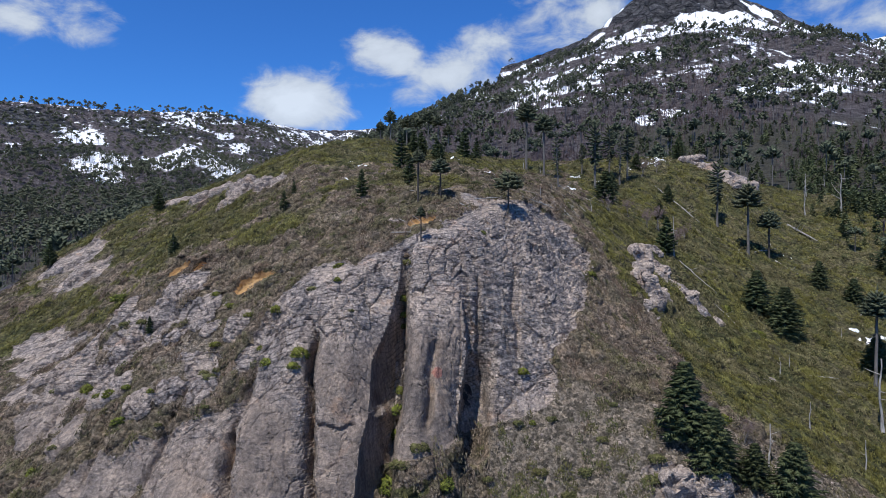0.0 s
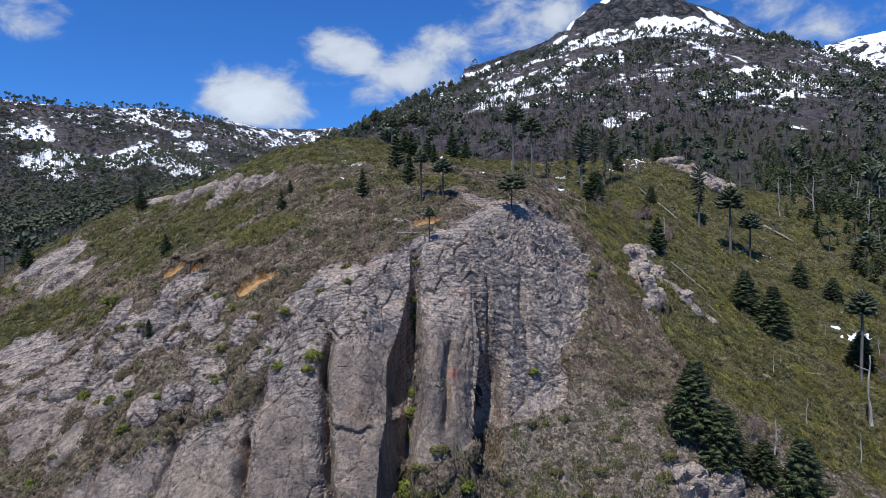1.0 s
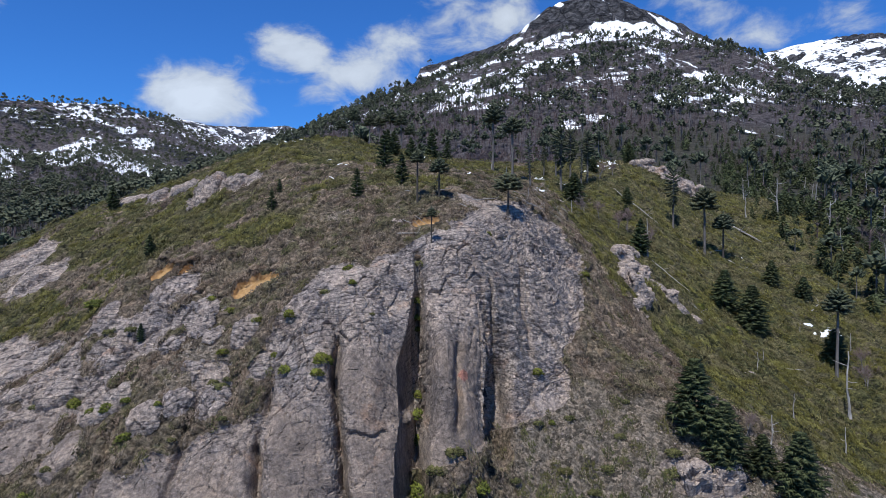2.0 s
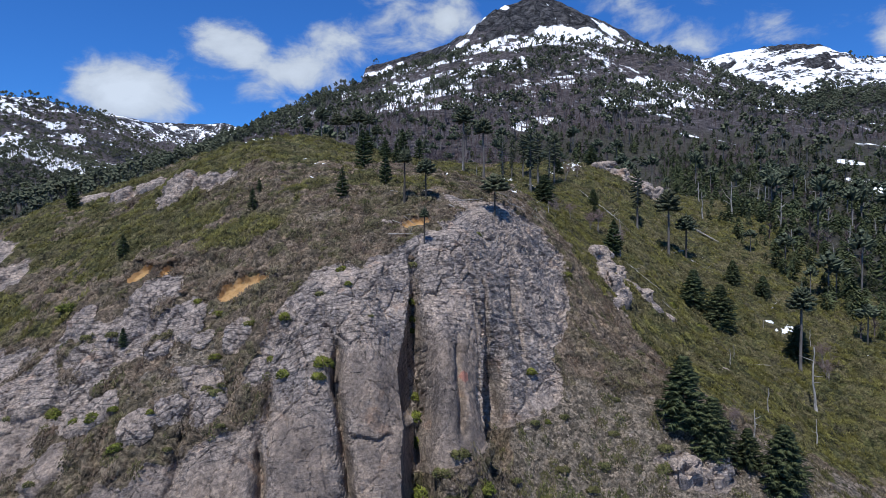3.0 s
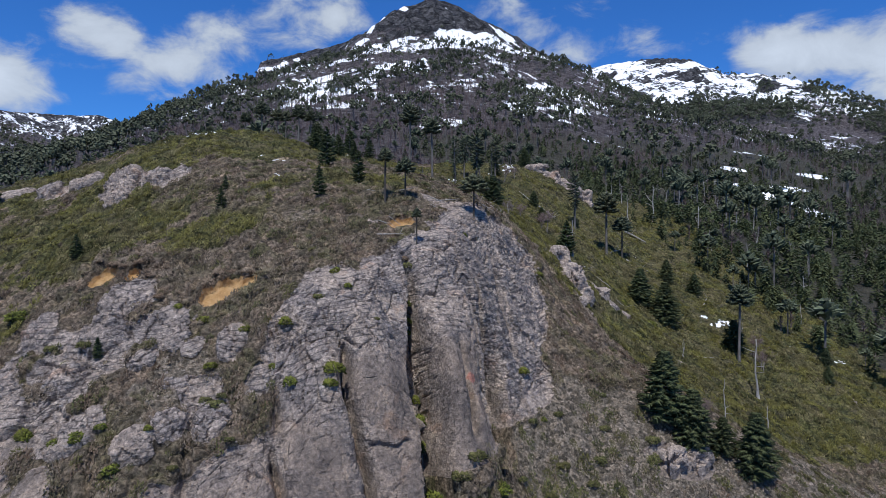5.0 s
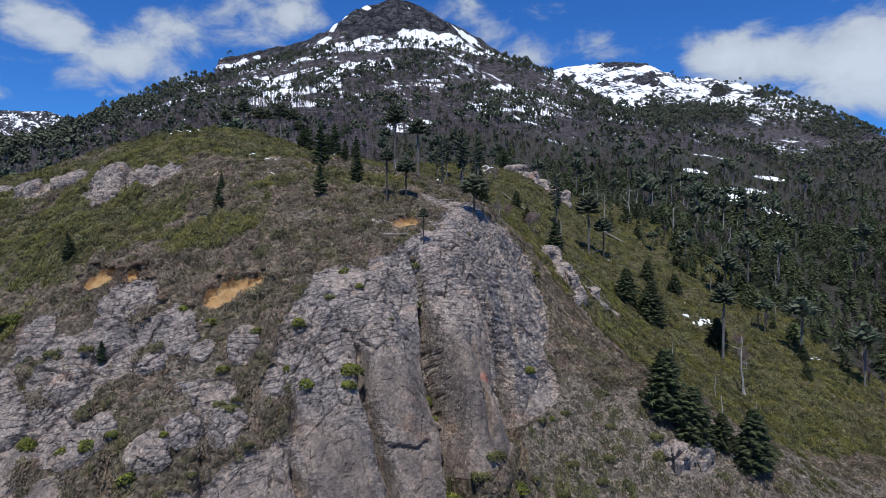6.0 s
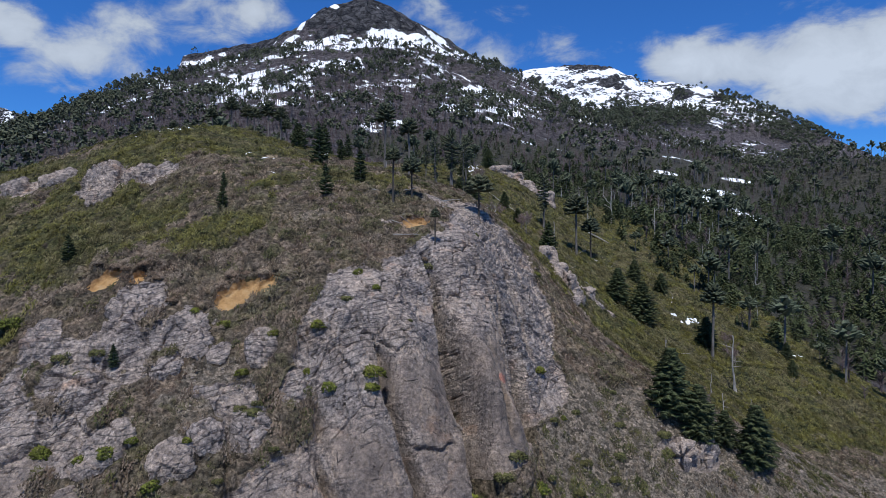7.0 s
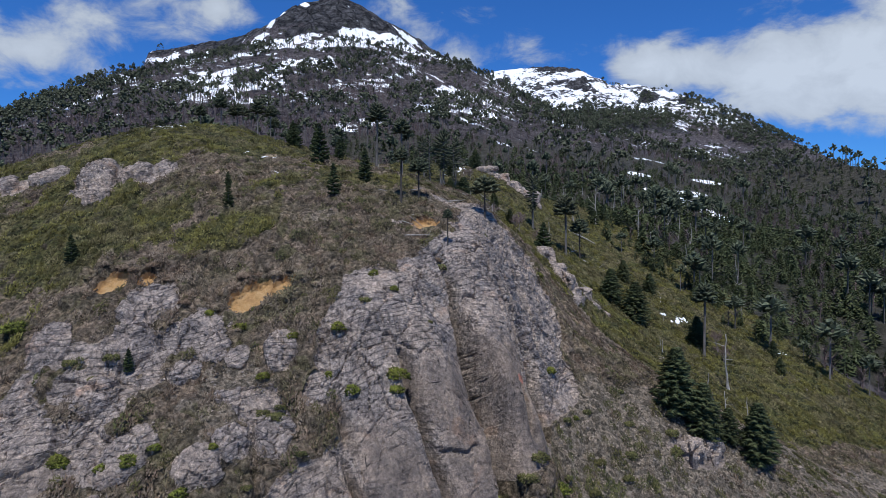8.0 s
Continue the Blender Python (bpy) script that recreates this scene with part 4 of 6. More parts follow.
# ---- plants and dead wood ----
class Soup:
    """Corners and triangles of one mesh, gathered piece by piece."""

    def __init__(self):
        self.v, self.f, self.n = [], [], 0

    def add(self, v, f):
        self.v.append(np.asarray(v, float))
        self.f.append(np.asarray(f) + self.n)
        self.n += len(v)

    def spike(self, a, b, r, sides=3):
        """A pointed tuft from a to b."""
        a, b = np.asarray(a, float), np.asarray(b, float)
        way = b - a
        way = way / (np.linalg.norm(way) + 1e-9)
        side = np.cross(way, (0.31, 0.27, 0.91) if abs(way[2]) < 0.9 else (1.0, 0.1, 0.2))
        side /= np.linalg.norm(side)
        up = np.cross(way, side)
        ring = [a + r * (math.cos(w) * side + math.sin(w) * up) for w in np.arange(sides) * 2 * math.pi / sides]
        self.add([*ring, b], [(k, (k + 1) % sides, sides) for k in range(sides)])

    def tube(self, path, radii, sides=5):
        path = np.asarray(path, float)
        rows = []
        for k, (p, r) in enumerate(zip(path, radii)):
            way = path[min(k + 1, len(path) - 1)] - path[max(k - 1, 0)]
            way = way / (np.linalg.norm(way) + 1e-9)
            side = np.cross(way, (0.0, 1.0, 0.0) if abs(way[1]) < 0.8 else (1.0, 0.0, 0.0))
            side /= np.linalg.norm(side)
            up = np.cross(way, side)
            rows += [p + r * (math.cos(w) * side + math.sin(w) * up) for w in np.arange(sides) * 2 * math.pi / sides]
        f = []
        for k in range(len(path) - 1):
            for s in range(sides):
                a, b = k * sides + s, k * sides + (s + 1) % sides
                f += [(a, b, b + sides), (a, b + sides, a + sides)]
        end = (len(path) - 1) * sides
        f += [(end, end + s, end + s + 1) for s in range(1, sides - 1)]
        self.add(rows, f)

    def arrays(self):
        return np.concatenate(self.v), np.concatenate(self.f)

    def mesh(self, name, material, flat=False):
        return mesh_of(name, *self.arrays(), material, flat)


def part(name, soup, material, parent, label="", flat=False):
    ob = new(name, soup.mesh(name, material, flat))
    ob.parent = parent
    return tagged(ob, label)


def trunk_line(rng, h, bend=0.02, n=6):
    drift = np.cumsum(rng.normal(0, bend * h / n, (n + 1, 2)), 0)
    drift -= drift[0]
    return np.array([(drift[k][0], drift[k][1], -0.6 + (h + 0.6) * k / n) for k in range(n + 1)])


def leafy_arm(s, rng, base, out, length, sag, tip, thick, tufts=5):
    """A bough clad in scale leaves: a drooping arm whose tip turns up, with short side shoots."""
    pts = []
    for k in range(5):
        u = k / 4
        pts.append(base + out * length * u + np.array([0, 0, 1.0]) * length * (-sag * math.sin(u * 2.2) + tip * u * u))
    s.tube(pts, [thick * 0.8, thick, thick, thick * 0.9, thick * 0.4], 3)
    cross = np.array([-out[1], out[0], 0])
    for k in range(tufts):
        u = 0.3 + 0.7 * (k + rng.random() * 0.6) / tufts
        p = base + out * length * u + np.array([0, 0, 1.0]) * length * (-sag * math.sin(u * 2.2) + tip * u * u)
        for sgn in (-1, 1):
            way = cross * sgn * (0.7 + 0.4 * rng.random()) + out * 0.7 + np.array([0, 0, rng.uniform(-0.5, 0.5)])
            s.spike(p - way * 0.05 * length, p + way * length * (0.17 + 0.09 * rng.random()), thick * 1.3)
        s.spike(p, p + np.array([rng.uniform(-.2, .2), rng.uniform(-.2, .2), 1.0]) * length * 0.12, thick * 1.3)
        if k % 2:
            s.spike(p, p + np.array([rng.uniform(-.2, .2), rng.uniform(-.2, .2), -1.0]) * length * 0.14, thick * 1.1)


def araucaria(h, crown_from, radius, form, seed, bark=BARK):
    """A monkey-puzzle tree. form: umbrella, ragged (boughs all down the trunk) or cone (young)."""
    rng = np.random.default_rng(seed)
    tree = new("young_araucaria" if form == "cone" else "araucaria_tree")
    line = trunk_line(rng, h, 0.012 if form != "ragged" else 0.03)
    s = Soup()
    r0 = 0.0145 * h + 0.05
    s.tube(line, [r0 * 1.35, r0, r0 * 0.93, r0 * 0.85, r0 * 0.75, r0 * 0.6, r0 * 0.25], 7)
    part("trunk", s, bark, tree)
    s = Soup()
    low = crown_from * h

    def axis(z):
        return np.array([np.interp(z, line[:, 2], line[:, 0]), np.interp(z, line[:, 2], line[:, 1]), z])

    if form == "umbrella":
        # boughs spring close together and end on a flattened dome
        for n in range(84):
            u = (n + rng.random()) / 84
            w = n * 2.39996 + rng.uniform(-0.3, 0.3)
            z0 = low + (h - low) * (0.12 + 0.6 * u)
            rise = math.radians(-14 + 80 * u ** 1.25 + rng.uniform(-6, 6))
            out = np.array([math.cos(w) * math.cos(rise), math.sin(w) * math.cos(rise), math.sin(rise) * 0.5])
            reach = radius * (0.96 - 0.36 * u ** 2) * (rng.uniform(0.82, 1.05) if n % 3 else rng.uniform(0.45, 0.75))
            leafy_arm(s, rng, axis(z0), out, reach, 0.06, 0.06, 0.05 * radius + 0.05, 7)
    elif form == "ragged":
        for n in range(58):
            u = (n + rng.random()) / 58
            w = n * 2.39996 + rng.uniform(-0.5, 0.5)
            reach = radius * (0.38 + 0.62 * u ** 0.8) * (1 - 0.45 * u ** 5) * rng.uniform(0.45, 1.1)
            rise = math.radians(-30 + 80 * u ** 1.6)
            out = np.array([math.cos(w) * math.cos(rise), math.sin(w) * math.cos(rise), math.sin(rise)])
            leafy_arm(s, rng, axis(low + (h - low) * u * 0.97), out, reach, 0.22 - 0.2 * u, 0.08, 0.05 * radius + 0.05, 4)
    else:
        levels = max(9, int((h - low) / (0.075 * h)))
        for n in range(levels):
            u = n / (levels - 1)
            reach = radius * (1 - u) ** 0.8 * (0.66 + 0.34 * min(1, u * 4)) + 0.12 * radius
            turn = rng.random() * 7
            for a in range(8):
                w = turn + (a + rng.uniform(-0.25, 0.25)) * 2 * math.pi / 8
                out = np.array([math.cos(w), math.sin(w), 0])
                leafy_arm(s, rng, axis(low + (h - low) * (u + rng.uniform(-0.5, 0.5) / levels) * 0.98), out, reach * rng.uniform(0.75, 1.12), 0.10 - 0.25 * u, 0.18, 0.05 * radius + 0.05, 4)
    s.spike((line[-1][0], line[-1][1], h - 0.3), (line[-1][0], line[-1][1], h + 0.05 * h), 0.06 * radius + 0.05)
    part("crown", s, NEEDLE_YOUNG if form == "cone" else NEEDLE, tree)
    if form != "cone":
        for k in range(5):
            s = Soup()
            z, w = low * rng.uniform(0.72, 1.0), rng.random() * 7
            c = np.array([np.interp(z, line[:, 2], line[:, 0]), np.interp(z, line[:, 2], line[:, 1]), z])
            s.spike(c, c + np.array([math.cos(w), math.sin(w), -0.35]) * radius * rng.uniform(0.25, 0.6), 0.03 * radius)
            part("dead_branch", s, BARK, tree, "dry grey hanging branch")
    return tree


def evergreen(h, radius, seed):
    """A dense dark evergreen with flat layered sprays, leafy to the ground."""
    rng = np.random.default_rng(seed)
    tree = new("evergreen_tree")
    line = trunk_line(rng, h * 0.97, 0.01)
    s = Soup()
    r0 = 0.02 * h
    s.tube(line, [r0 * 1.2, r0, r0 * 0.9, r0 * 0.75, r0 * 0.55, r0 * 0.35, r0 * 0.1], 6)
    part("trunk", s, DARK_BARK, tree)
    s = Soup()
    levels = 20
    for n in range(levels):
        u = n / (levels - 1)
        z = h * (0.03 + 0.95 * u)
        reach = radius * (1 - u ** 1.7) * (0.85 + 0.15 * min(1, 5 * u)) * rng.uniform(0.85, 1.12) + 0.10 * radius
        arms = 9
        turn = rng.random() * 7
        for a in range(arms):
            w = turn + (a + rng.uniform(-.3, .3)) * 2 * math.pi / arms
            out = np.array([math.cos(w), math.sin(w), rng.uniform(-0.18, 0.14)])
            cross = np.array([-out[1], out[0], 0])
            long = reach * rng.uniform(0.7, 1.18)
            for k in range(6):
                v = 0.25 + 0.75 * k / 5
                p = np.array([0, 0, z + rng.uniform(-.3, .3) * h / levels]) + out * long * v * 0.86
                for sgn in (-1, 0, 1):
                    way = out * 0.8 + cross * sgn * 0.75 + np.array([0, 0, rng.uniform(-0.4, 0.25)])
                    s.spike(p, p + way * (0.17 * radius + 0.1 * long) * rng.uniform(0.7, 1.2), 0.05 * radius)
    part("crown", s, EVERGREEN, tree)
    return tree


def bare_tree(h, seed):
    """A leafless southern beech: forking grey limbs and a haze of twigs."""
    rng = np.random.default_rng(seed)
    tree = new("bare_tree")
    s, t = Soup(), Soup()

    def grow(p, way, long, r, depth):
        q = p + way * long
        (s if depth < 2 else t).spike(p, q, r, 4 if depth < 2 else 3)
        if depth == 4:
            return
        for _ in range(5 if depth else 7):
            u = rng.uniform(0.35, 0.95)
            turn = rng.normal(0, 0.55, 3)
            w = way + turn + np.array([0, 0, 0.25])
            grow(p + way * long * u, w / np.linalg.norm(w), long * rng.uniform(0.42, 0.62), max(r * (1 - u) * 0.9, 0.012), depth + 1)

    for k in range(2):
        lean = np.array([rng.uniform(-.25, .25), rng.uniform(-.25, .25), 1.0])
        grow(np.array([rng.uniform(-.3, .3), rng.uniform(-.3, .3), -0.4]), lean / np.linalg.norm(lean), h * 0.62, 0.014 * h + 0.03, 0)
    part("trunk", s, BARK, tree)
    part("twig_crown", t, TWIG, tree, "fine leafless grey-brown twigs")
    return tree


def snag(h, seed, branches=4, lean=0.05):
    """A dead bleached trunk with a broken top and stubs."""
    rng = np.random.default_rng(seed)
    tree = new("dead_tree")
    n = 9
    tilt = rng.uniform(-lean, lean, 2)
    drift = np.cumsum(rng.normal(0, 0.012 * h, (n + 1, 2)), 0)
    line = np.array([(drift[k][0] + tilt[0] * h * k / n, drift[k][1] + tilt[1] * h * k / n, -0.5 + (h + 0.5) * k / n) for k in range(n + 1)])
    r0 = 0.017 * h + 0.05
    s = Soup()
    s.tube(line, [r0 * 1.5, r0 * 1.05, *(r0 * (1 - 0.07 * k) * rng.uniform(0.9, 1.1) for k in range(2, n)), r0 * 0.5, r0 * 0.12], 7)
    part("trunk", s, DEAD, tree, flat=True)
    if branches:
        for k in range(branches):
            s = Soup()
            i = rng.integers(n // 2, n)
            w = rng.random() * 7
            out = np.array([math.cos(w), math.sin(w), rng.uniform(-0.2, 0.9)])
            long = h * rng.uniform(0.1, 0.26)
            mid = line[i] + out * long * 0.5
            s.tube([line[i], mid, mid + (out + np.array([0, 0, rng.uniform(-.3, .8)])) * long * 0.5], [r0 * 0.4, r0 * 0.26, r0 * 0.08], 4)
            part("broken_branch", s, DEAD, tree)
    return tree


def fallen_log(long, r, seed, stubs=3):
    """A bleached log lying along its x axis."""
    rng = np.random.default_rng(seed)
    log = new("fallen_log")
    n = 7
    drift = np.cumsum(rng.normal(0, 0.012 * long, (n + 1, 2)), 0)
    line = np.array([(long * (k / n - 0.5), drift[k][0], r * 0.6 + abs(drift[k][1]) * 0.3) for k in range(n + 1)])
    s = Soup()
    s.tube(line, [r * 0.9, r * 1.1, r, r * 0.9, r * 0.8, r * 0.7, r * 0.5, r * 0.2], 6)
    s.spike(line[0] + (0.02, 0, 0), line[0] - (0.1 * r, 0, 0), r * 0.88, 6)
    part("stem", s, DEAD, log, flat=True)
    if stubs:
        for k in range(stubs):
            s = Soup()
            i = rng.integers(2, n)
            w = rng.uniform(0, math.pi)
            out = np.array([rng.uniform(0.2, 0.8), math.cos(w), abs(math.sin(w)) + 0.1])
            s.tube([line[i], line[i] + out * long * 0.09, line[i] + out * long * 0.17 + (0, 0, 0.05 * long)], [r * 0.4, r * 0.28, r * 0.08], 4)
            part("branch_stub", s, DEAD, log)
    return log


def shrub(r, seed, material, name="shrub", flatness=0.75):
    """A low rounded bush of many leafy tufts on short stems."""
    rng = np.random.default_rng(seed)
    bush = new(name)
    s = Soup()
    for k in range(5):
        w = k * 1.3
        s.spike((0, 0, -0.3), (0.5 * r * math.cos(w), 0.5 * r * math.sin(w), 0.6 * r * flatness), 0.06 * r)
    part("stems", s, DARK_BARK, bush)
    s = Soup()
    for k in range(300):
        d = rng.normal(0, 1, 3)
        d /= np.linalg.norm(d)
        d[2] = abs(d[2]) * 1.0 - 0.15
        lump = 0.82 + 0.25 * math.sin(3.1 * d[0] + seed) * math.cos(2.7 * d[1] + 2 * seed)
        p = d * r * lump * rng.uniform(0.72, 0.95) * np.array([1, 1, flatness])
        way = d + rng.normal(0, 0.45, 3)
        s.spike(p, p + way * r * rng.uniform(0.1, 0.2), 0.1 * r)
    part("foliage", s, material, bush)
    return bush


def outcrop(rx, ry, rz, seed, name="rock_outcrop"):
    """A jointed rock standing out of the slope: a rounded block broken into facets."""
    n, m = 44, 26
    w, u = np.meshgrid(np.arange(n) * 2 * math.pi / n, np.linspace(0.0, math.pi - 0.3, m))
    boxy = 0.55
    d = np.stack([np.sin(u) * np.cos(w), np.sin(u) * np.sin(w), np.cos(u)], -1).reshape(-1, 3)
    d = np.sign(d) * np.abs(d) ** boxy
    p = d * (rx, ry, rz)
    o = p + seed * 17.3
    big, joint = blocks(o[:, 0], o[:, 1], o[:, 2] * 0.7, 0.95 * (rx * ry * rz) ** (1 / 3), seed)
    small, crack = blocks(o[:, 0], o[:, 1], o[:, 2], 0.3 * (rx * ry * rz) ** (1 / 3), seed + 7)
    grow = 1 + 0.55 * (big - 0.5) - 0.12 * np.exp(-joint / 0.12) + 0.08 * (small - 0.5) - 0.04 * np.exp(-crack / 0.08) + 0.18 * rough(o[:, 0], o[:, 1], o[:, 2], 2.6, 3, seed)
    v = p * grow[:, None]
    return new(name, mesh_of(name, v, quads(m, n, True), STONE, True))

# ---- trees, dead wood, shrubs and snow on the hill ----
def spot(x, y, turn=0.0, size=1.0, sink=0.0, tilt=(0, 0)):
    """The pose of a thing that stands at that place of the plan, on the hill or on the ground beyond it."""
    if PATCH[0] + 3 < x < PATCH[1] - 3 and PATCH[2] + 3 < y < PATCH[3] - 3:
        px, py, pz = (float(v[0]) for v in hill_points(np.array([float(x)]), np.array([float(y)]))[:3])
    else:
        px, py, pz = x, y, float(land(np.array([float(x)]), np.array([float(y)]))[0])
    return pose(px, py, pz - sink, *tilt, turn) @ Matrix.Scale(size, 4)


class Kind:
    """A kind of thing: built once, at its first place, then copied."""

    def __init__(self, build, height):
        self.build, self.height, self.first = build, height, None

    def set(self, x, y, height, label, category, group="", turn=None, sink=0.15, tilt=(0, 0)):
        turn = (x * 37 + y * 91) % 360 if turn is None else turn
        size = height / self.height
        if self.first is None:
            self.first, self.size = self.build(), size
            ob = self.first
            ob.matrix_basis = spot(x, y, turn, size, sink, tilt)
        else:
            ob = copy_thing(self.first, spot(x, y, turn, size / self.size, sink, tilt))
        return tagged(ob, label, category, group)


UMBRELLA = [Kind(lambda: araucaria(7.2, 0.60, 2.9, "umbrella", 1, DARK_BARK), 7.2), Kind(lambda: araucaria(8.2, 0.62, 2.1, "umbrella", 2, DARK_BARK), 8.2),
            Kind(lambda: araucaria(18.0, 0.70, 3.2, "umbrella", 3), 18.0), Kind(lambda: araucaria(16.0, 0.62, 3.3, "umbrella", 4), 16.0)]
SPINDLY = Kind(lambda: araucaria(8.5, 0.72, 1.3, "umbrella", 5, DARK_BARK), 8.5)
RAGGED = [Kind(lambda: araucaria(14.0, 0.22, 2.0, "ragged", 6), 14.0), Kind(lambda: araucaria(16.0, 0.42, 3.3, "ragged", 7), 16.0)]
YOUNG = [Kind(lambda: araucaria(6.8, 0.06, 1.9, "cone", 8), 6.8), Kind(lambda: araucaria(4.5, 0.10, 1.5, "cone", 9), 4.5), Kind(lambda: araucaria(5.0, 0.16, 1.35, "cone", 10), 5.0)]
FIR = [Kind(lambda: evergreen(9.5, 3.5, 11), 9.5), Kind(lambda: evergreen(8.5, 3.3, 12), 8.5)]
BARE = [Kind(lambda: bare_tree(6.0, 13), 6.0), Kind(lambda: bare_tree(5.0, 14), 5.0)]
TREES = "araucarias on the hill"

UMBRELLA[0].set(11.2, 113.8, 7.2, "lone umbrella-crowned araucaria on the rocky brow of the cliff", "tree", TREES)
UMBRELLA[1].set(-0.4, 116.6, 7.4, "slim araucaria with a flat dark crown above bare soil", "tree", TREES)
SPINDLY.set(-4.3, 115.7, 9.4, "thin araucaria with a bare stem and small crown", "tree", TREES)
SPINDLY.set(-3.4, 102.8, 5.7, "spindly little araucaria rooted at the cliff edge", "tree", TREES)
YOUNG[2].set(-14.4, 119.4, 5.2, "young bushy araucaria standing in brown heath", "tree", TREES)
YOUNG[0].set(-8.8, 139.5, 7.6, "dense dark conical young araucaria on the crest", "tree", TREES)
YOUNG[2].set(-6.3, 124.8, 6.0, "small thin araucaria sapling in heath", "tree", TREES)
for x, y, h, n in ((-5.5, 163, 5.6, 1), (-1.5, 160, 5.6, 1), (5.6, 178, 8.2, 0), (8.4, 169.5, 6.2, 0), (-7.2, 160, 5.2, 1), (-0.5, 150, 4.8, 2), (-29.6, 124.0, 4.0, 2)):
    YOUNG[n].set(x, y, h, "young conical araucaria beside the scrubby crest", "tree", TREES)
for x, y, h, n in ((-15.1, 189.5, 10.6, 3), (-10.5, 192, 10.4, 3), (-4.4, 194.7, 12.5, 3), (-1.5, 193, 11.5, 2), (-18.5, 196, 8.5, 3), (-7.5, 197, 10.8, 2), (1.5, 199, 9.5, 3), (-27, 203, 6.5, 3)):
    UMBRELLA[n].set(x, y, h, "dark umbrella-crowned araucaria behind the crest", "tree", "araucarias behind the crest")
UMBRELLA[2].set(22.3, 178.5, 19.2, "tall araucaria with a straight grey bole and high crown", "tree", TREES)
UMBRELLA[2].set(25.8, 171.5, 16.4, "tall grey-stemmed araucaria beside its taller neighbour", "tree", TREES)
RAGGED[0].set(27.4, 160.0, 13.0, "narrow ragged araucaria with drooping boughs down its stem", "tree", TREES)
RAGGED[1].set(39.4, 172.5, 17.2, "large dark araucaria at the edge of the grassy slope", "tree", TREES)
for x, y, h, n in ((46.4, 185.2, 15.2, 1), (48.2, 181.6, 13.5, 0), (51.2, 185.2, 14.9, 1), (43.5, 190, 12.0, 1)):
    RAGGED[n].set(x, y, h, "araucaria in a close group beside a snow patch", "tree", TREES)
RAGGED[1].set(39.0, 187.0, 8.5, "broad low araucaria with dense boughs", "tree", TREES)
UMBRELLA[3].set(75.2, 163.5, 18.8, "tall dark araucaria on the grassy shoulder", "tree", TREES)
UMBRELLA[1].set(80.0, 163.2, 12.1, "slender araucaria next to fallen logs", "tree", TREES)
RAGGED[1].set(72.0, 174.5, 16.3, "dense araucaria with hanging boughs before a rock outcrop", "tree", TREES)
UMBRELLA[2].set(78.2, 119.8, 18.2, "tall araucaria with dead hanging branches beside snow", "tree", TREES)
YOUNG[1].set(47.2, 141.0, 7.5, "narrow young araucaria beside a bleached snag", "tree", TREES)
for x, y, h, n in ((-50.4, 124.8, 3.6, 1), (-68.8, 161.2, 5.0, 1), (-90.0, 152.4, 5.4, 1), (-46.0, 103.6, 2.9, 2), (-28.4, 128.4, 2.6, 2)):
    YOUNG[n].set(x, y, h, "small dark conical araucaria among scrub", "tree", TREES)
for x, y, h, n in ((63.9, 135.5, 8.6, 0), (67.5, 131.2, 9.4, 1), (33.4, 92.0, 10.6, 0), (36.2, 88.8, 8.8, 1), (45.2, 85.0, 9.6, 0), (41.4, 88.0, 5.6, 1),
                   (40.0, 164.0, 7.5, 1), (72.8, 206, 6.0, 1), (81.0, 124, 7.0, 1), (86.0, 152.0, 6.0, 0), (91, 147, 5.5, 1), (57, 196, 5, 1), (45, 178, 5, 0), (103, 118, 4.5, 0), (96, 112, 3.6, 1), (52, 160, 4.0, 1), (60, 178, 4.5, 0)):
    FIR[n].set(x, y, h, "dense dark green evergreen tree with layered sprays", "tree", "evergreens on the slope")
for x, y, h, n in ((37, 148, 5.5, 0), (46, 150, 6.0, 1), (52, 147, 6.0, 0), (49, 153, 6.0, 1), (55, 152, 5.0, 0), (43, 155, 5, 1), (56.5, 190, 6, 0), (62, 193, 5, 1), (82.5, 117, 6.5, 0), (85, 121, 6, 1), (42, 93, 4.5, 0), (36.8, 94, 5.5, 1),
                   (-18, 205, 5.5, 0), (-14, 208, 6, 1), (-22, 208, 5, 1), (-9, 206, 5.5, 0)):
    BARE[n].set(x, y, h, "leafless grey-brown southern beech with fine twigs", "tree", "bare beeches")

for x, y, h, n, br in ((72.8, 110.2, 11.6, 1, 3), (48.4, 140.9, 8.3, 2, 3), (58.8, 115.7, 3.7, 3, 1), (56.8, 103.3, 3.8, 4, 1), (62.8, 98.6, 4.4, 5, 1), (30.8, 138.4, 3.4, 6, 1), (21.2, 175.2, 3.0, 7, 0), (26.0, 178.2, 2.6, 8, 0),
                       (104.8, 192.0, 8.4, 9, 3), (114.0, 190.8, 12.8, 10, 5), (124.0, 180.6, 9.8, 11, 7), (62.0, 119.2, 2.6, 12, 0), (79.6, 132.8, 2.2, 13, 0), (18.8, 129.8, 1.9, 14, 0), (22.4, 138.0, 2.0, 15, 0), (44.5, 90.6, 6.0, 16, 5), (88.0, 128.0, 4.0, 17, 2)):
    dead = snag(h, 200 + n, br)
    dead.matrix_basis = spot(x, y, n * 67, sink=0.1)
    tagged(dead, "standing bleached dead tree with a broken top" if br else "short bleached stump of a dead tree", "dead tree", "dead trees")

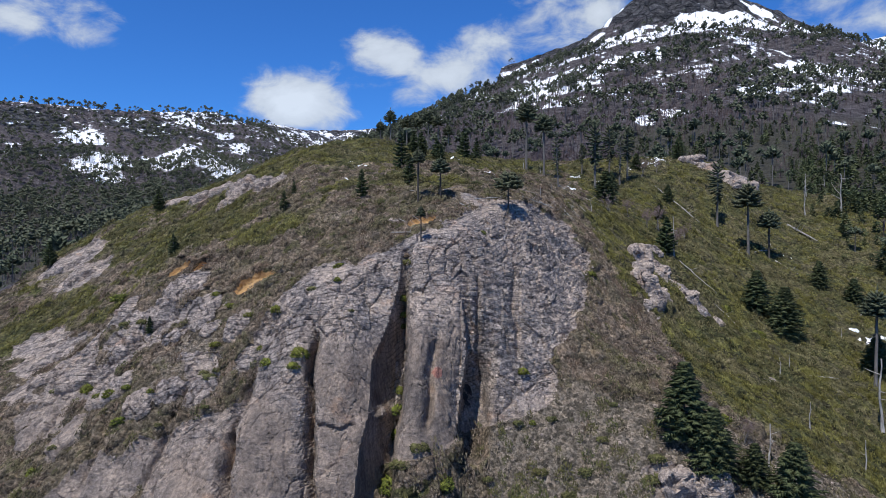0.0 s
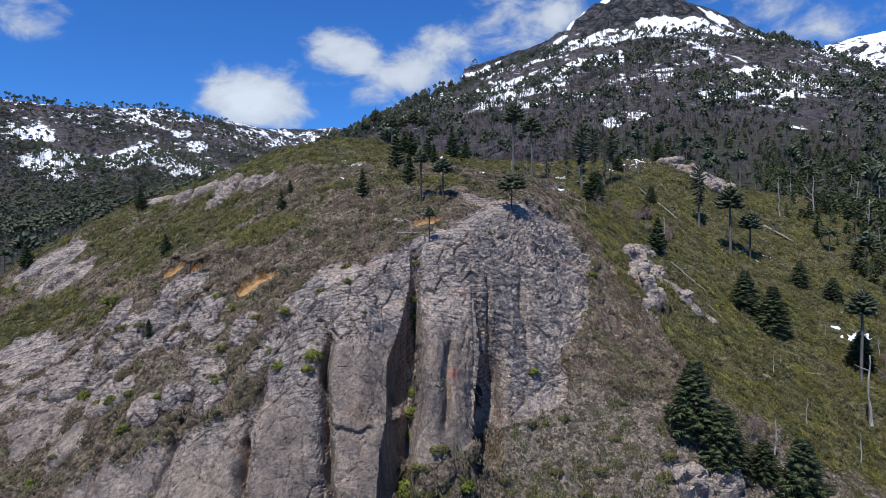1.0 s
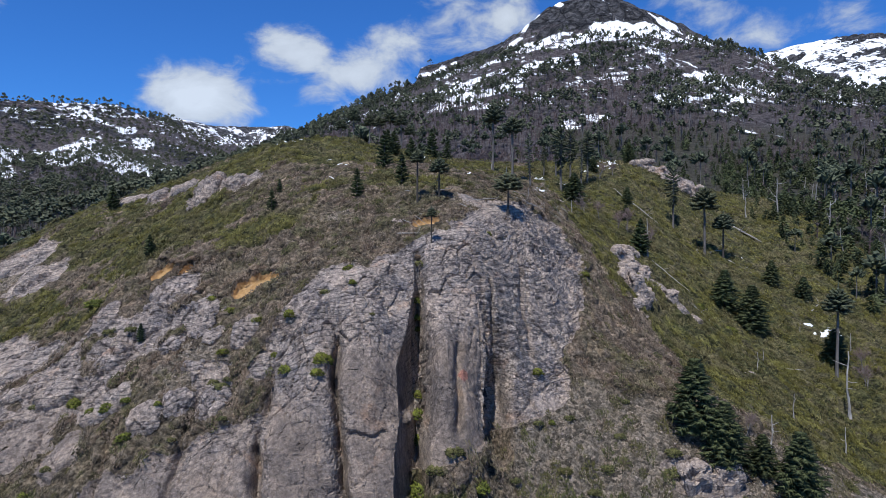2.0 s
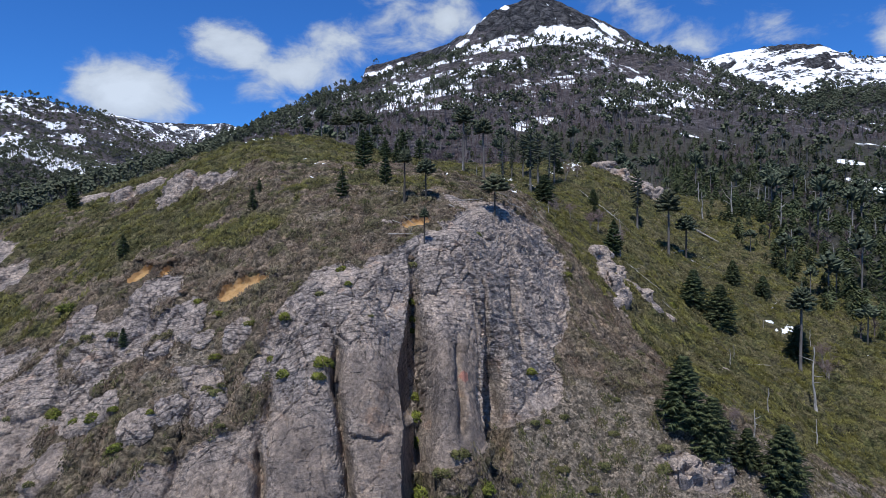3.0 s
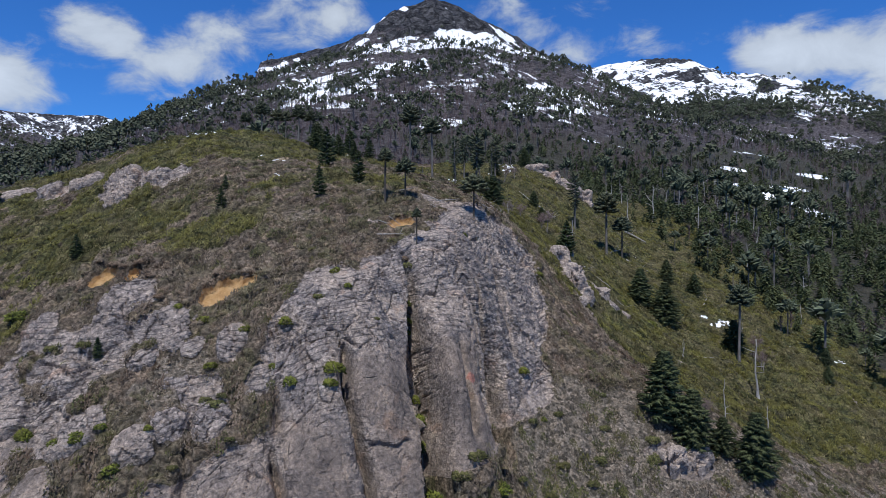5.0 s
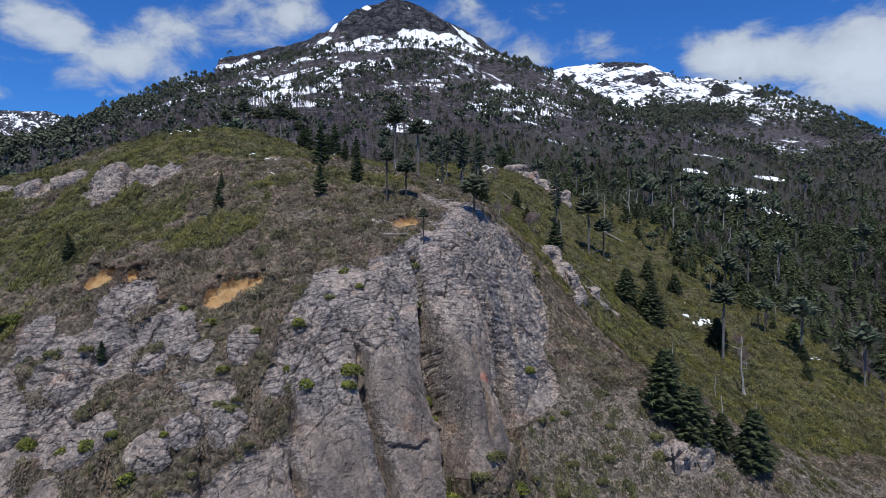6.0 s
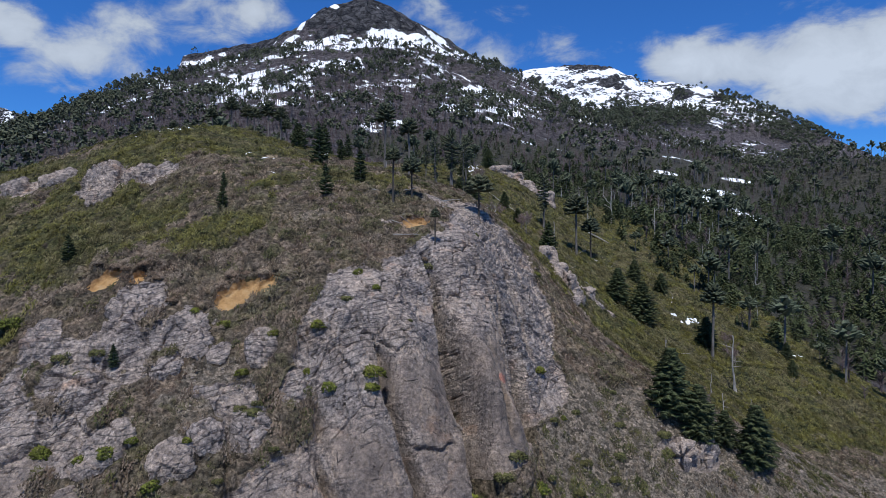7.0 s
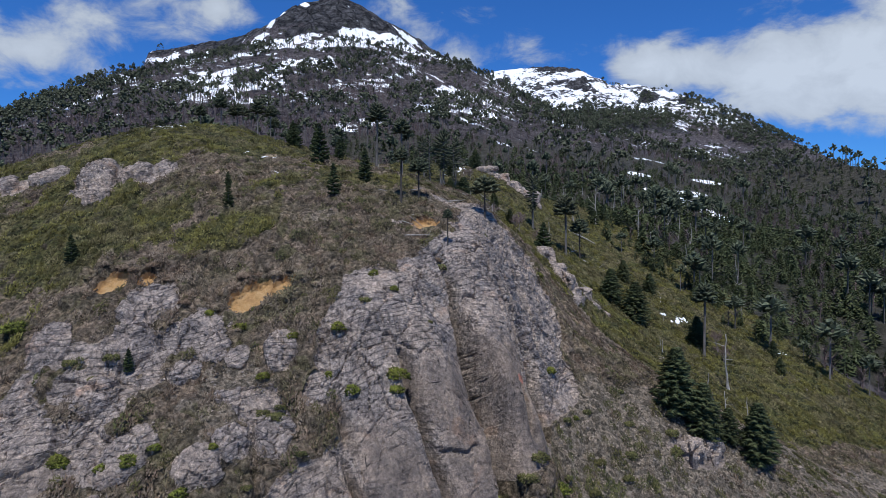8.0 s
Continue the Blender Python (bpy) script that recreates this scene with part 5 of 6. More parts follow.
SNAGS = [Kind(lambda k=k: snag(8.0, 240 + k, 2 + 2 * (k % 3)), 8.0) for k in range(4)]
for n, (x, y, h) in enumerate(((118, 150, 6), (126, 162, 8), (133, 148, 7), (140, 171, 9), (122, 172, 7), (150, 160, 8), (147, 186, 9), (160, 175, 7), (165, 196, 10), (138, 205, 9), (128, 214, 8), (152, 214, 10), (172, 220, 9), (185, 205, 9),
                               (112, 205, 7), (120, 224, 8), (142, 232, 9), (166, 244, 11), (190, 240, 10), (118, 137, 5), (131, 128, 5), (205, 262, 11), (225, 250, 10), (176, 262, 9), (152, 262, 10), (240, 290, 11))):
    SNAGS[n % 4].set(x, y, h, "pale dead tree standing among dark evergreens", "dead tree", "dead trees in the wood", turn=n * 53)

for (ax, ay), (bx, by), r in (((96.0, 185.2), (99.6, 176.6), 0.45), ((30.3, 87.4), (35.0, 87.9), 0.3), ((28.0, 164.0), (32.4, 151.6), 0.28), ((31, 159), (34, 150), 0.22), ((14.2, 121), (19.4, 126), 0.18), ((17.6, 124.4), (23.4, 127.6), 0.22),
                              ((70.8, 161.2), (74.4, 164), 0.25), ((77, 164.5), (85.2, 170), 0.22), ((-8.4, 106.8), (-4.6, 105.2), 0.16), ((81.6, 163.2), (84, 157), 0.3), ((88.4, 141.2), (95, 146), 0.2), ((66, 119.6), (71.6, 120.4), 0.16),
                              ((5.4, 117), (10.6, 119.5), 0.14), ((21.5, 133), (26, 130), 0.18), ((24.6, 139), (28.2, 133), 0.2), ((50.0, 141.0), (55.0, 134.5), 0.16), ((53, 131), (57, 127), 0.14), ((61.5, 178), (66, 171), 0.25), ((58.5, 184), (62, 178.0), 0.2), ((90, 126), (93, 121), 0.2)):
    a, b = spot(ax, ay).translation, spot(bx, by).translation
    log = fallen_log((b - a).length, r * 0.62, int(ax * 10) % 97 + 300, 3 if r > 0.2 else 1)
    turn = (b - a).to_track_quat("X", "Z").to_matrix().to_4x4()
    log.matrix_basis = Matrix.Translation((a + b) / 2) @ turn
    tagged(log, "bleached fallen tree trunk lying on the slope", "log", "fallen logs")

# thin dead branches strewn along the brow
rng = np.random.default_rng(55)
for n in range(30):
    x, y = (rng.uniform(9, 30), 0) if n < 20 else (rng.uniform(-8, 8), rng.uniform(107, 122))
    y = y or 116 + (x - 9) * 0.9 + rng.uniform(-3, 7)
    w, long = rng.uniform(-0.9, 0.4), rng.uniform(1.2, 3.2)
    a, b = spot(x, y).translation, spot(x + long * math.cos(w), y + long * math.sin(w)).translation
    stick = fallen_log((b - a).length, rng.uniform(0.04, 0.08), 800 + n, 1)
    stick.name = "dead_branch"
    stick.matrix_basis = Matrix.Translation((a + b) / 2 + Vector((0, 0, 0.12))) @ (b - a).to_track_quat("X", "Z").to_matrix().to_4x4()
    tagged(stick, "thin bleached dead branch lying among heath and rock", "branch", "dead branches")

# rocks that stand out of the slope
for n, (x, y, rx, ry, rz, turn, lean) in enumerate((
        (30.6, 87.0, 2.9, 2.2, 3.4, 8, 5), (35.8, 87.4, 2.4, 2.0, 2.9, -12, 5),
        (76.4, 205.0, 3.6, 2.6, 2.6, 10, 8), (80.2, 202.6, 3.4, 2.6, 2.8, -20, 8), (84.0, 201.0, 3.2, 2.6, 3.0, 15, 8), (87.4, 199.6, 2.8, 2.6, 3.6, -8, 6), (89.8, 198.6, 2.6, 2.4, 4.6, 12, 4), (91.0, 196.4, 2.2, 2.2, 4.4, 30, 4), (85.0, 196.6, 2.0, 1.8, 2.2, 0, 8),
        (37.6, 131.4, 2.2, 2.4, 2.2, 10, 6), (37.6, 127.6, 2.4, 2.6, 2.6, -15, 5), (36.6, 123.6, 2.3, 2.6, 2.8, 20, 5), (36.4, 119.8, 2.1, 2.2, 2.6, 0, 5), (42.4, 130.4, 2.2, 2.0, 2.0, 20, 6), (46.8, 128.2, 2.0, 1.8, 2.0, -10, 6), (40.4, 124.2, 1.6, 1.6, 1.8, 0, 5),
        (-8.2, 110.4, 0.9, 0.7, 0.7, 0, 10), (9.5, 118.0, 1.6, 1.2, 0.8, 20, 10), (56.0, 114.0, 1.0, 0.8, 0.7, 0, 15), (95, 106, 1.3, 1.0, 0.8, 0, 15))):
    rock = outcrop(rx, ry, rz, 700 + n)
    rock.matrix_basis = spot(x, y, sink=(0.35 if n < 2 else 0.78) * rz) @ pose(0, 0, 0, lean, 0, 0) @ pose(0, 0, 0, 0, 0, turn)
    tagged(rock, "jointed grey rock slab standing out of the slope" if rz > 1.2 else "weathered grey boulder lying on the slope", "rock", "rock outcrops")

# bright green cushions on the cliff and its ledges
BUSH = [Kind(lambda: shrub(1.0, 31, BRIGHT, flatness=0.95), 1.0), Kind(lambda: shrub(1.0, 32, BRIGHT, flatness=0.95), 1.0), Kind(lambda: shrub(1.0, 33, OLIVE), 1.0)]
for x, y, r, n in ((-43.2, 88.8, .75, 0), (-49.2, 95.2, .6, 0), (-52.8, 98.4, .65, 1), (-58.8, 100.4, .7, 2), (-24, 90.6, .85, 0), (-19.2, 89.0, 1.0, 1), (-19.9, 88.2, .7, 0), (-23.4, 95.6, .8, 1), (-16, 101.6, .7, 0),
                   (-12.8, 92.4, .5, 2), (-6.1, 96.4, .75, 1), (-6.2, 95.0, .7, 0), (-6.2, 94.0, .55, 1), (6.4, 107.3, .7, 0), (12, 97.4, .75, 1), (26, 117.6, .7, 0), (10.4, 92.6, .7, 2), (15.2, 93.6, .8, 2), (12.6, 92.9, .5, 1),
                   (-6.9, 80.6, 1.5, 0), (-5.4, 82.6, 1.1, 2), (0, 83.6, .9, 0), (-3, 84, 1.2, 2), (-47.2, 105.4, .9, 2), (-5.6, 100.4, 1.2, 2), (5.6, 87.6, .7, 2), (-54.8, 88.4, .8, 0), (-52.4, 90, .7, 2), (-28.4, 98.2, .6, 0), (-33.2, 103.6, .7, 0),
                   (-37.2, 87.2, .5, 2), (-33.6, 93.2, .8, 2), (-32.4, 92.2, .9, 2), (-31.6, 93, .7, 2), (-15.4, 96.9, .5, 1), (-19.2, 97.4, .8, 2), (-56.4, 117.6, 1.1, 0), (-46.8, 94, .9, 1), (-53.2, 98.6, .9, 1), (-49.2, 104.4, .8, 2), (-26, 93.2, .55, 1),
                   (-32.8, 96, .6, 0), (-44.4, 93.6, .5, 1), (-39.6, 90.8, .45, 1), (27.6, 87.2, 1.4, 2), (28.6, 89.0, 1.1, 2), (-32.8, 92.4, .7, 2), (-31.2, 88.4, .6, 2), (-30.8, 105.6, .55, 0), (-6.5, 86.2, 1.0, 0), (-6.8, 83.8, 1.0, 1), (-6.3, 88.3, .8, 1),
                   (22, 91.5, .8, 2), (19, 88.4, 1.0, 2), (16.5, 86.5, .9, 2), (24.5, 95.6, .7, 2), (13.2, 88.6, 1.0, 2), (9.6, 86.4, .9, 2), (41.0, 96.4, 1.0, 0), (55.5, 131.4, 1.1, 0), (60.5, 127.8, 1.0, 1), (45.5, 139.6, 1.0, 0), (-36.4, 106.8, .6, 1), (-51.5, 107.5, .8, 2)):
    BUSH[n].set(x, y, r * (1.5 if n < 2 else 1.25), "bright yellow-green cushion shrub on a rock ledge" if n < 2 else "dull olive-green shrub among rocks", "shrub", "cliff shrubs", sink=0.25 * r)


HEATHER = [Kind(lambda k=k: shrub(1.0, 35 + k, HEATH, "heath_shrub", 0.62), 1.0) for k in range(3)]
for n, (x, y, r) in enumerate(((-48.6, 119.3, 1.0), (-46.6, 119.8, 0.9), (-44.6, 118.6, 1.1), (-43.6, 117.2, 0.9), (-41.2, 116.6, 1.0), (-34.2, 110.0, 1.2), (-32.4, 111.0, 1.1), (-30.6, 111.2, 1.3), (-28.8, 110.0, 1.1), (-27.0, 108.4, 1.0), (-25.2, 107.2, 1.0),
                               (-35.2, 107.6, 1.0), (-29.4, 105.0, 0.9), (-33.6, 103.4, 0.8), (-30.4, 102.6, 0.8), (-5.2, 111.6, 0.7), (-3.4, 112.0, 0.8), (-5.6, 101.2, 1.0), (-16.5, 104.5, 0.9), (-20.5, 104.0, 1.0), (-23.5, 103.0, 1.0), (-38.8, 109.6, 0.9), (-39.8, 113.6, 1.0))):
    HEATHER[n % 3].set(x, y, r, "grey-brown heath cushion overhanging bare orange soil", "shrub", "heath cushions", sink=0.15)


def snow_patch(rx, ry, seed, x0, y0, turn):
    """A lens of old snow with a ragged edge that follows the ground."""
    rings, spokes = 9, 40
    rng = np.random.default_rng(seed)
    w = np.arange(spokes) * 2 * math.pi / spokes
    edge = 1 + 0.24 * np.sin(2 * w + rng.random() * 6) + 0.2 * np.sin(3 * w + rng.random() * 6) + 0.12 * np.sin(7 * w + rng.random() * 6) + 0.08 * np.sin(13 * w)
    u = np.linspace(0.02, 1, rings)[:, None]
    px, py = u * edge * rx * np.cos(w), u * edge * ry * np.sin(w)
    c, s = math.cos(radians(turn)), math.sin(radians(turn))
    x, y = x0 + px * c - py * s, y0 + px * s + py * c
    z = np.maximum(hill_points(x.ravel(), y.ravel())[2], land(x.ravel(), y.ravel())).reshape(x.shape)
    base = float(z[0].mean())
    smoothed = 0.55 * z + 0.45 * land(x.ravel(), y.ravel()).reshape(x.shape)
    top = np.maximum(smoothed + 0.34 * (1 - u ** 3), z + 0.05) - 0.42 * (u > 0.99)
    v = np.stack([x - x0, y - y0, top - base], -1).reshape(-1, 3)
    me = mesh_of("snow_patch", v, quads(rings, spokes, True), SNOW)
    ob = new("snow_patch", me)
    ob.location = (x0, y0, base)
    return tagged(ob, "ragged patch of melting old snow on the slope", "snow", "snow patches")


SNOW_AT = ((60, 199, 5.5, 2.4, 28), (66.5, 204.5, 4.2, 2.2, 22), (88.0, 134.2, 3.6, 1.7, 20), (85.0, 137.0, 1.2, 0.6, 0), (-17.4, 144, 1.5, 0.8, 0), (-20.4, 146.8, 0.8, 0.4, 0), (3.0, 168.4, 3.2, 1.0, -35), (10.2, 146, 1.8, 0.7, -10),
                                          (33.2, 164.2, 3.8, 1.1, -50), (-19.6, 133, 0.9, 0.45, 0), (-32, 172.2, 6.0, 1.3, 4), (112.4, 121, 2.6, 1.0, 10), (105.2, 120, 1.8, 0.8, 10), (101, 126, 0.7, 0.4, 0), (97, 130.5, 0.5, 0.4, 0), (43.0, 181.5, 3.0, 1.2, 10), (36.8, 183, 2.2, 0.9, 0), (86.5, 166, 1.8, 0.4, -30))
for n, (x, y, rx, ry, turn) in enumerate(SNOW_AT):
    snow_patch(rx, ry, 400 + n, x, y, turn)

# ---- what nobody could count: far woods, heath, thickets, stones ----
def strew(name, template, places, sizes, turns, material, label, category, flat=True, slope=None):
    """One mesh of many copies of a small template, each at its own place, size and turn, laid along the slope if given."""
    v, f = template
    n, m = len(places), len(v)
    c, s = np.cos(turns)[:, None], np.sin(turns)[:, None]
    x = (v[None, :, 0] * c - v[None, :, 1] * s) * sizes[:, None, 0]
    y = (v[None, :, 0] * s + v[None, :, 1] * c) * sizes[:, None, 0]
    z = v[None, :, 2] * sizes[:, None, 1]
    if slope is not None:
        z = z + x * slope[:, None, 0] + y * slope[:, None, 1]
    pts = np.stack([x, y, z], -1) + places[:, None, :]
    faces = (f[None] + (np.arange(n) * m)[:, None, None]).reshape(-1, 3)
    return tagged(new(name, mesh_of(name, pts.reshape(-1, 3), faces, material, flat)), label, category, kind="stuff")


def far_araucaria(seed, rows, thick):
    """Unit-high far-off araucaria: bole and umbrella crown apart; rows: how many boughs."""
    rng = np.random.default_rng(seed)
    bole, crown = Soup(), Soup()
    bole.tube([(0, 0, -0.06), (0.005, 0, 0.8)], [0.019, 0.012], 3)
    for n in range(rows):
        w, q = n * 2.39996 + rng.uniform(-.4, .4), math.sqrt((n + 0.5) / rows)
        p = np.array([0.19 * q * math.cos(w), 0.19 * q * math.sin(w), 0.90 - 0.20 * q * q + rng.uniform(-0.05, 0.05)])
        way = np.array([math.cos(w) * q, math.sin(w) * q, rng.uniform(-0.25, 0.6)])
        crown.spike(p - way * 0.06, p + way * rng.uniform(0.05, 0.12) + (0, 0, 0.02), thick, 4)
    return bole.arrays(), crown.arrays()


FULL, SPARE = 34, 10


def far_bare(seed, limbs):
    rng = np.random.default_rng(seed)
    s = Soup()
    for k in range(2):
        top = np.array([rng.uniform(-.1, .1), rng.uniform(-.1, .1), rng.uniform(0.8, 1.0)])
        s.spike((0.04 * k, 0, -0.05), top, 0.022)
        for _ in range(limbs):
            u, w = rng.uniform(0.3, 0.85), rng.random() * 7
            p = top * u
            s.spike(p, p + np.array([math.cos(w) * 0.2, math.sin(w) * 0.2, 0.22]) * rng.uniform(0.6, 1.2), 0.012 if limbs > 4 else 0.022)
    return s.arrays()


def far_fir(seed, sprays, thick, pointed):
    """Unit-high evergreen of many short sprays: pointed, or rounded and uneven."""
    rng = np.random.default_rng(seed)
    s = Soup()
    for n in range(sprays):
        u = (n + rng.random()) / sprays
        w = n * 2.39996 + rng.uniform(-.5, .5)
        wide = (0.33 * (1 - u) ** 0.8 + 0.03) if pointed else 0.36 * math.sqrt(max(0.05, 1 - (1.6 * u - 0.75) ** 2)) * (0.8 + 0.3 * math.sin(2.3 * w + seed))
        z = 0.06 + 0.86 * u
        q = wide * rng.uniform(0.75, 1.2)
        s.spike((0.35 * q * math.cos(w), 0.35 * q * math.sin(w), z + 0.05), (q * math.cos(w), q * math.sin(w), z + rng.uniform(-0.05, 0.07)), thick)
    s.spike((0, 0, 0.7), (0, 0, 1.0), 0.07)
    return s.arrays()


def seeds(rng, n, lo_az, hi_az, lo_r, hi_r):
    """Places in a sector round the origin, evenly spread over its area."""
    a = np.radians(rng.uniform(lo_az, hi_az, n))
    r = np.sqrt(rng.uniform(lo_r ** 2, hi_r ** 2, n))
    return r * np.sin(a), r * np.cos(a)


def woods():
    rng = np.random.default_rng(77)
    # where each wood may stand, as chances over the plan
    x, y = seeds(rng, 74000, -37, 71, 120, 1230)
    nx, ny = seeds(rng, 9000, 28, 76, 140, 420)
    x, y = np.concatenate([x, nx]), np.concatenate([y, ny])
    thick = np.arange(len(x)) >= 74000
    bx = np.concatenate([rng.uniform(-70, 85, 2200), rng.uniform(-70, 260, 11000)])
    by = np.concatenate([rng.uniform(214, 330, 2200), rng.uniform(330, 640, 11000)])
    x, y, thick = np.concatenate([x, bx]), np.concatenate([y, by]), np.concatenate([thick, np.zeros(len(bx), bool)])
    band = np.arange(len(x)) >= 83000
    z = land(x, y)
    r = np.hypot(x, y)
    off_hill = (y > 216) | (x > 104) | (x < -104)
    clump = 1.3 * rough(x, y, 0, 60, 3, 83)
    side = (1 - 0.8 * np.maximum(snowy(x, y), hollows(x, y))) * forest_side(x, y) * smooth(40, 90, x) * (1 - smooth(85, 130, z))
    clear = np.maximum(snowy(x, y), hollows(x, y))
    alpine = (1 - smooth(285, 330, z + 25 * clump)) * (1 - 0.7 * clear)
    tall = off_hill * alpine * (0.12 + 0.40 * smooth(-0.1, 0.45, clump)) * (1 - 0.65 * side) * (0.55 + 0.45 * smooth(260, 480, r))
    bare = off_hill * alpine * (1 - side) * (0.12 + 0.3 * smooth(0.1, -0.4, clump)) * (1 - 0.4 * smooth(250, 330, z))
    bare = np.maximum(bare, 0.95 * smooth(-60, -30, x) * (1 - smooth(50, 90, x)) * smooth(214, 222, y) * (1 - smooth(290, 360, y + 30 * clump)))
    bare = np.where(band & (y > 330), 0.75 * smooth(-0.45, 0.1, -clump) * (1 - smooth(170, 240, z)) * (1 - side) * (1 - clear), bare)
    bare = np.maximum(bare, 0.7 * smooth(0.15, 0.4, rough(x, y, 0, 110, 2, 86)) * smooth(150, 300, x) * (1 - smooth(200, 260, z)) * off_hill)
    bare = np.maximum(bare, 0.34 * side * off_hill * smooth(-0.1, 0.3, rough(x, y, 0, 22, 2, 88)))
    tall = np.where(band, 0, tall * (1 - 0.6 * (bare > 0.5)))
    fir = off_hill * (0.36 * side * smooth(-0.5, 0.1, clump) + 0.10 * alpine * smooth(0.0, 0.4, -clump) * (z < 200))
    tall, bare, fir = np.where(thick, 0.25 * tall * side, tall), np.where(thick, 0, bare), np.where(thick, 0.42 * side, fir)
    fir = np.where(band, 0, fir)
    pick = rng.random(len(x))
    sets = (("t", pick < tall * 0.75), ("b", (pick > tall * 0.75) & (pick < tall * 0.75 + bare * 0.62)), ("f", pick > 1 - np.minimum(fir, 0.9)))
    for key, keep in sets:
        px, py, pz = x[keep], y[keep], z[keep]
        n = len(px)
        place = np.stack([px, py, pz - 0.2], 1)
        turn = rng.random(n) * 7
        dist = np.hypot(px, py)
        for far in (0, 1, 2):
            lo, hi = {"t": (420, 420), "b": (400, 400), "f": (205, 300)}[key]
            w = ((dist > lo).astype(int) + (dist > hi)) == far
            if not w.any():
                continue
            if key == "t":
                h = (6.5 + 13.5 * rng.random(n) ** 1.3)[w] * (1 - 0.35 * smooth(230, 320, pz[w]))
                bole, crown = far_araucaria(501, SPARE, 0.075) if far else far_araucaria(500, FULL, 0.05)
                size = np.stack([h * rng.uniform(0.8, 1.15, len(h)), h], 1)
                strew("far_tree_boles", bole, place[w], size, turn[w], BARK, "grey boles of distant araucaria woods", "woods")
                strew("far_tree_crowns", crown, place[w], size, turn[w], NEEDLE, "dark crowns of distant araucaria woods", "woods")
            elif key == "b":
                h = rng.uniform(4.5, 9, n)[w]
                strew("far_bare_woods", far_bare(510, 3 if far else 11), place[w], np.stack([h * 1.1, h], 1), turn[w], TWIG, "leafless grey-brown beech woods on the mountainside", "woods")
            else:
                h = 2.4 + 6.0 * rng.random(n) ** 1.3
                mixed = np.arange(n) % 3
                for m, pointed in enumerate((True, False, False)):
                    v = w & (mixed == m)
                    hv = h[v] * (1.0 if pointed else 0.8)
                    shape = far_fir(521 + m, *((96, 0.036), (46, 0.056), (22, 0.085))[far], pointed)
                    strew("far_evergreen_woods", shape, place[v], np.stack([hv * rng.uniform(0.9, 1.5, len(hv)), hv], 1), turn[v], EVERGREEN, "dark green evergreen woods in the valley", "woods")
    # the range beyond the left valley
    x, y = seeds(rng, 11000, -37, -1, 520, 1950)
    z = land(x, y)
    clump = rough(x, y, 0, 90, 3, 84)
    keep = (x < -150) & (rng.random(len(x)) < 0.45 + 0.6 * clump + 0.3 * (1 - smooth(60, 160, z)))
    px, py, pz = x[keep], y[keep], z[keep]
    n = len(px)
    h = rng.uniform(9, 18, n)
    bole, crown = far_araucaria(530, 9, 0.1)
    size, turn = np.stack([h * rng.uniform(0.9, 1.4, n), h], 1), rng.random(n) * 7
    place = np.stack([px, py, pz - 0.2], 1)
    strew("far_tree_boles", bole, place, size, turn, BARK, "grey boles of woods across the valley", "woods")
    strew("far_tree_crowns", crown, place, size, turn, NEEDLE, "dark crowns of woods across the valley", "woods")


def east_woods():
    """Trees on the snowy range beyond the valley."""
    rng = np.random.default_rng(91)
    x, y = rng.uniform(850, 1320, 9000), rng.uniform(780, 1230, 9000)
    stand = sum(np.exp(-((x - a) / c) ** 2 - ((y - b) / d) ** 2) for a, b, c, d in ((1080, 983, 60, 30), (1242, 937, 45, 50), (989, 993, 70, 50), (937, 1053, 70, 50), (1231, 839, 70, 60), (1253, 1034, 30, 30), (1200, 1119, 16, 20), (1130, 960, 18, 60)))
    keep = rng.random(len(x)) < 0.85 * np.clip(stand + 0.35 * rough(x, y, 0, 40, 2, 89), 0, 1)
    x, y = x[keep], y[keep]
    h, turn = rng.uniform(9, 19, len(x)), rng.random(len(x)) * 7
    size, place = np.stack([h * rng.uniform(0.9, 1.4, len(x)), h], 1), np.stack([x, y, land(x, y) - 0.2], 1)
    bole, crown = far_araucaria(531, SPARE, 0.09)
    strew("far_tree_boles", bole, place, size, turn, BARK, "grey boles of woods on the snowy range", "woods")
    strew("far_tree_crowns", crown, place, size, turn, NEEDLE, "dark crowns of woods on the snowy range", "woods")


def cushion(seed, high, ragged, shoots=0, tall=0.5, twigs=16):
    """A low rounded clump of twigs one unit across, with upright shoots where it has them."""
    rng = np.random.default_rng(seed)
    s = Soup()
    for k in range(twigs):
        w, q = k * 2.39996 + rng.uniform(-0.4, 0.4), math.sqrt((k + 0.5) / twigs)
        a = 1.35 * q
        out = np.array([math.sin(a) * math.cos(w), math.sin(a) * math.sin(w), math.cos(a)])
        p = out * (0.5, 0.5, high) * (1 + ragged * rng.uniform(-1, 1)) - (0, 0, 0.06)
        s.spike(p, p + (out * 0.7 + (0, 0, 0.5) + rng.normal(0, 0.3, 3)) * rng.uniform(0.10, 0.22), 0.075)
    for k in range(shoots):
        w, q = rng.random() * 7, 0.38 * math.sqrt(rng.random())
        base = np.array([q * math.cos(w), q * math.sin(w), 0.3 * high])
        s.spike(base, base + np.array([rng.uniform(-.12, .12), rng.uniform(-.12, .12), tall * rng.uniform(0.7, 1.3)]), 0.05)
    return s.arrays()


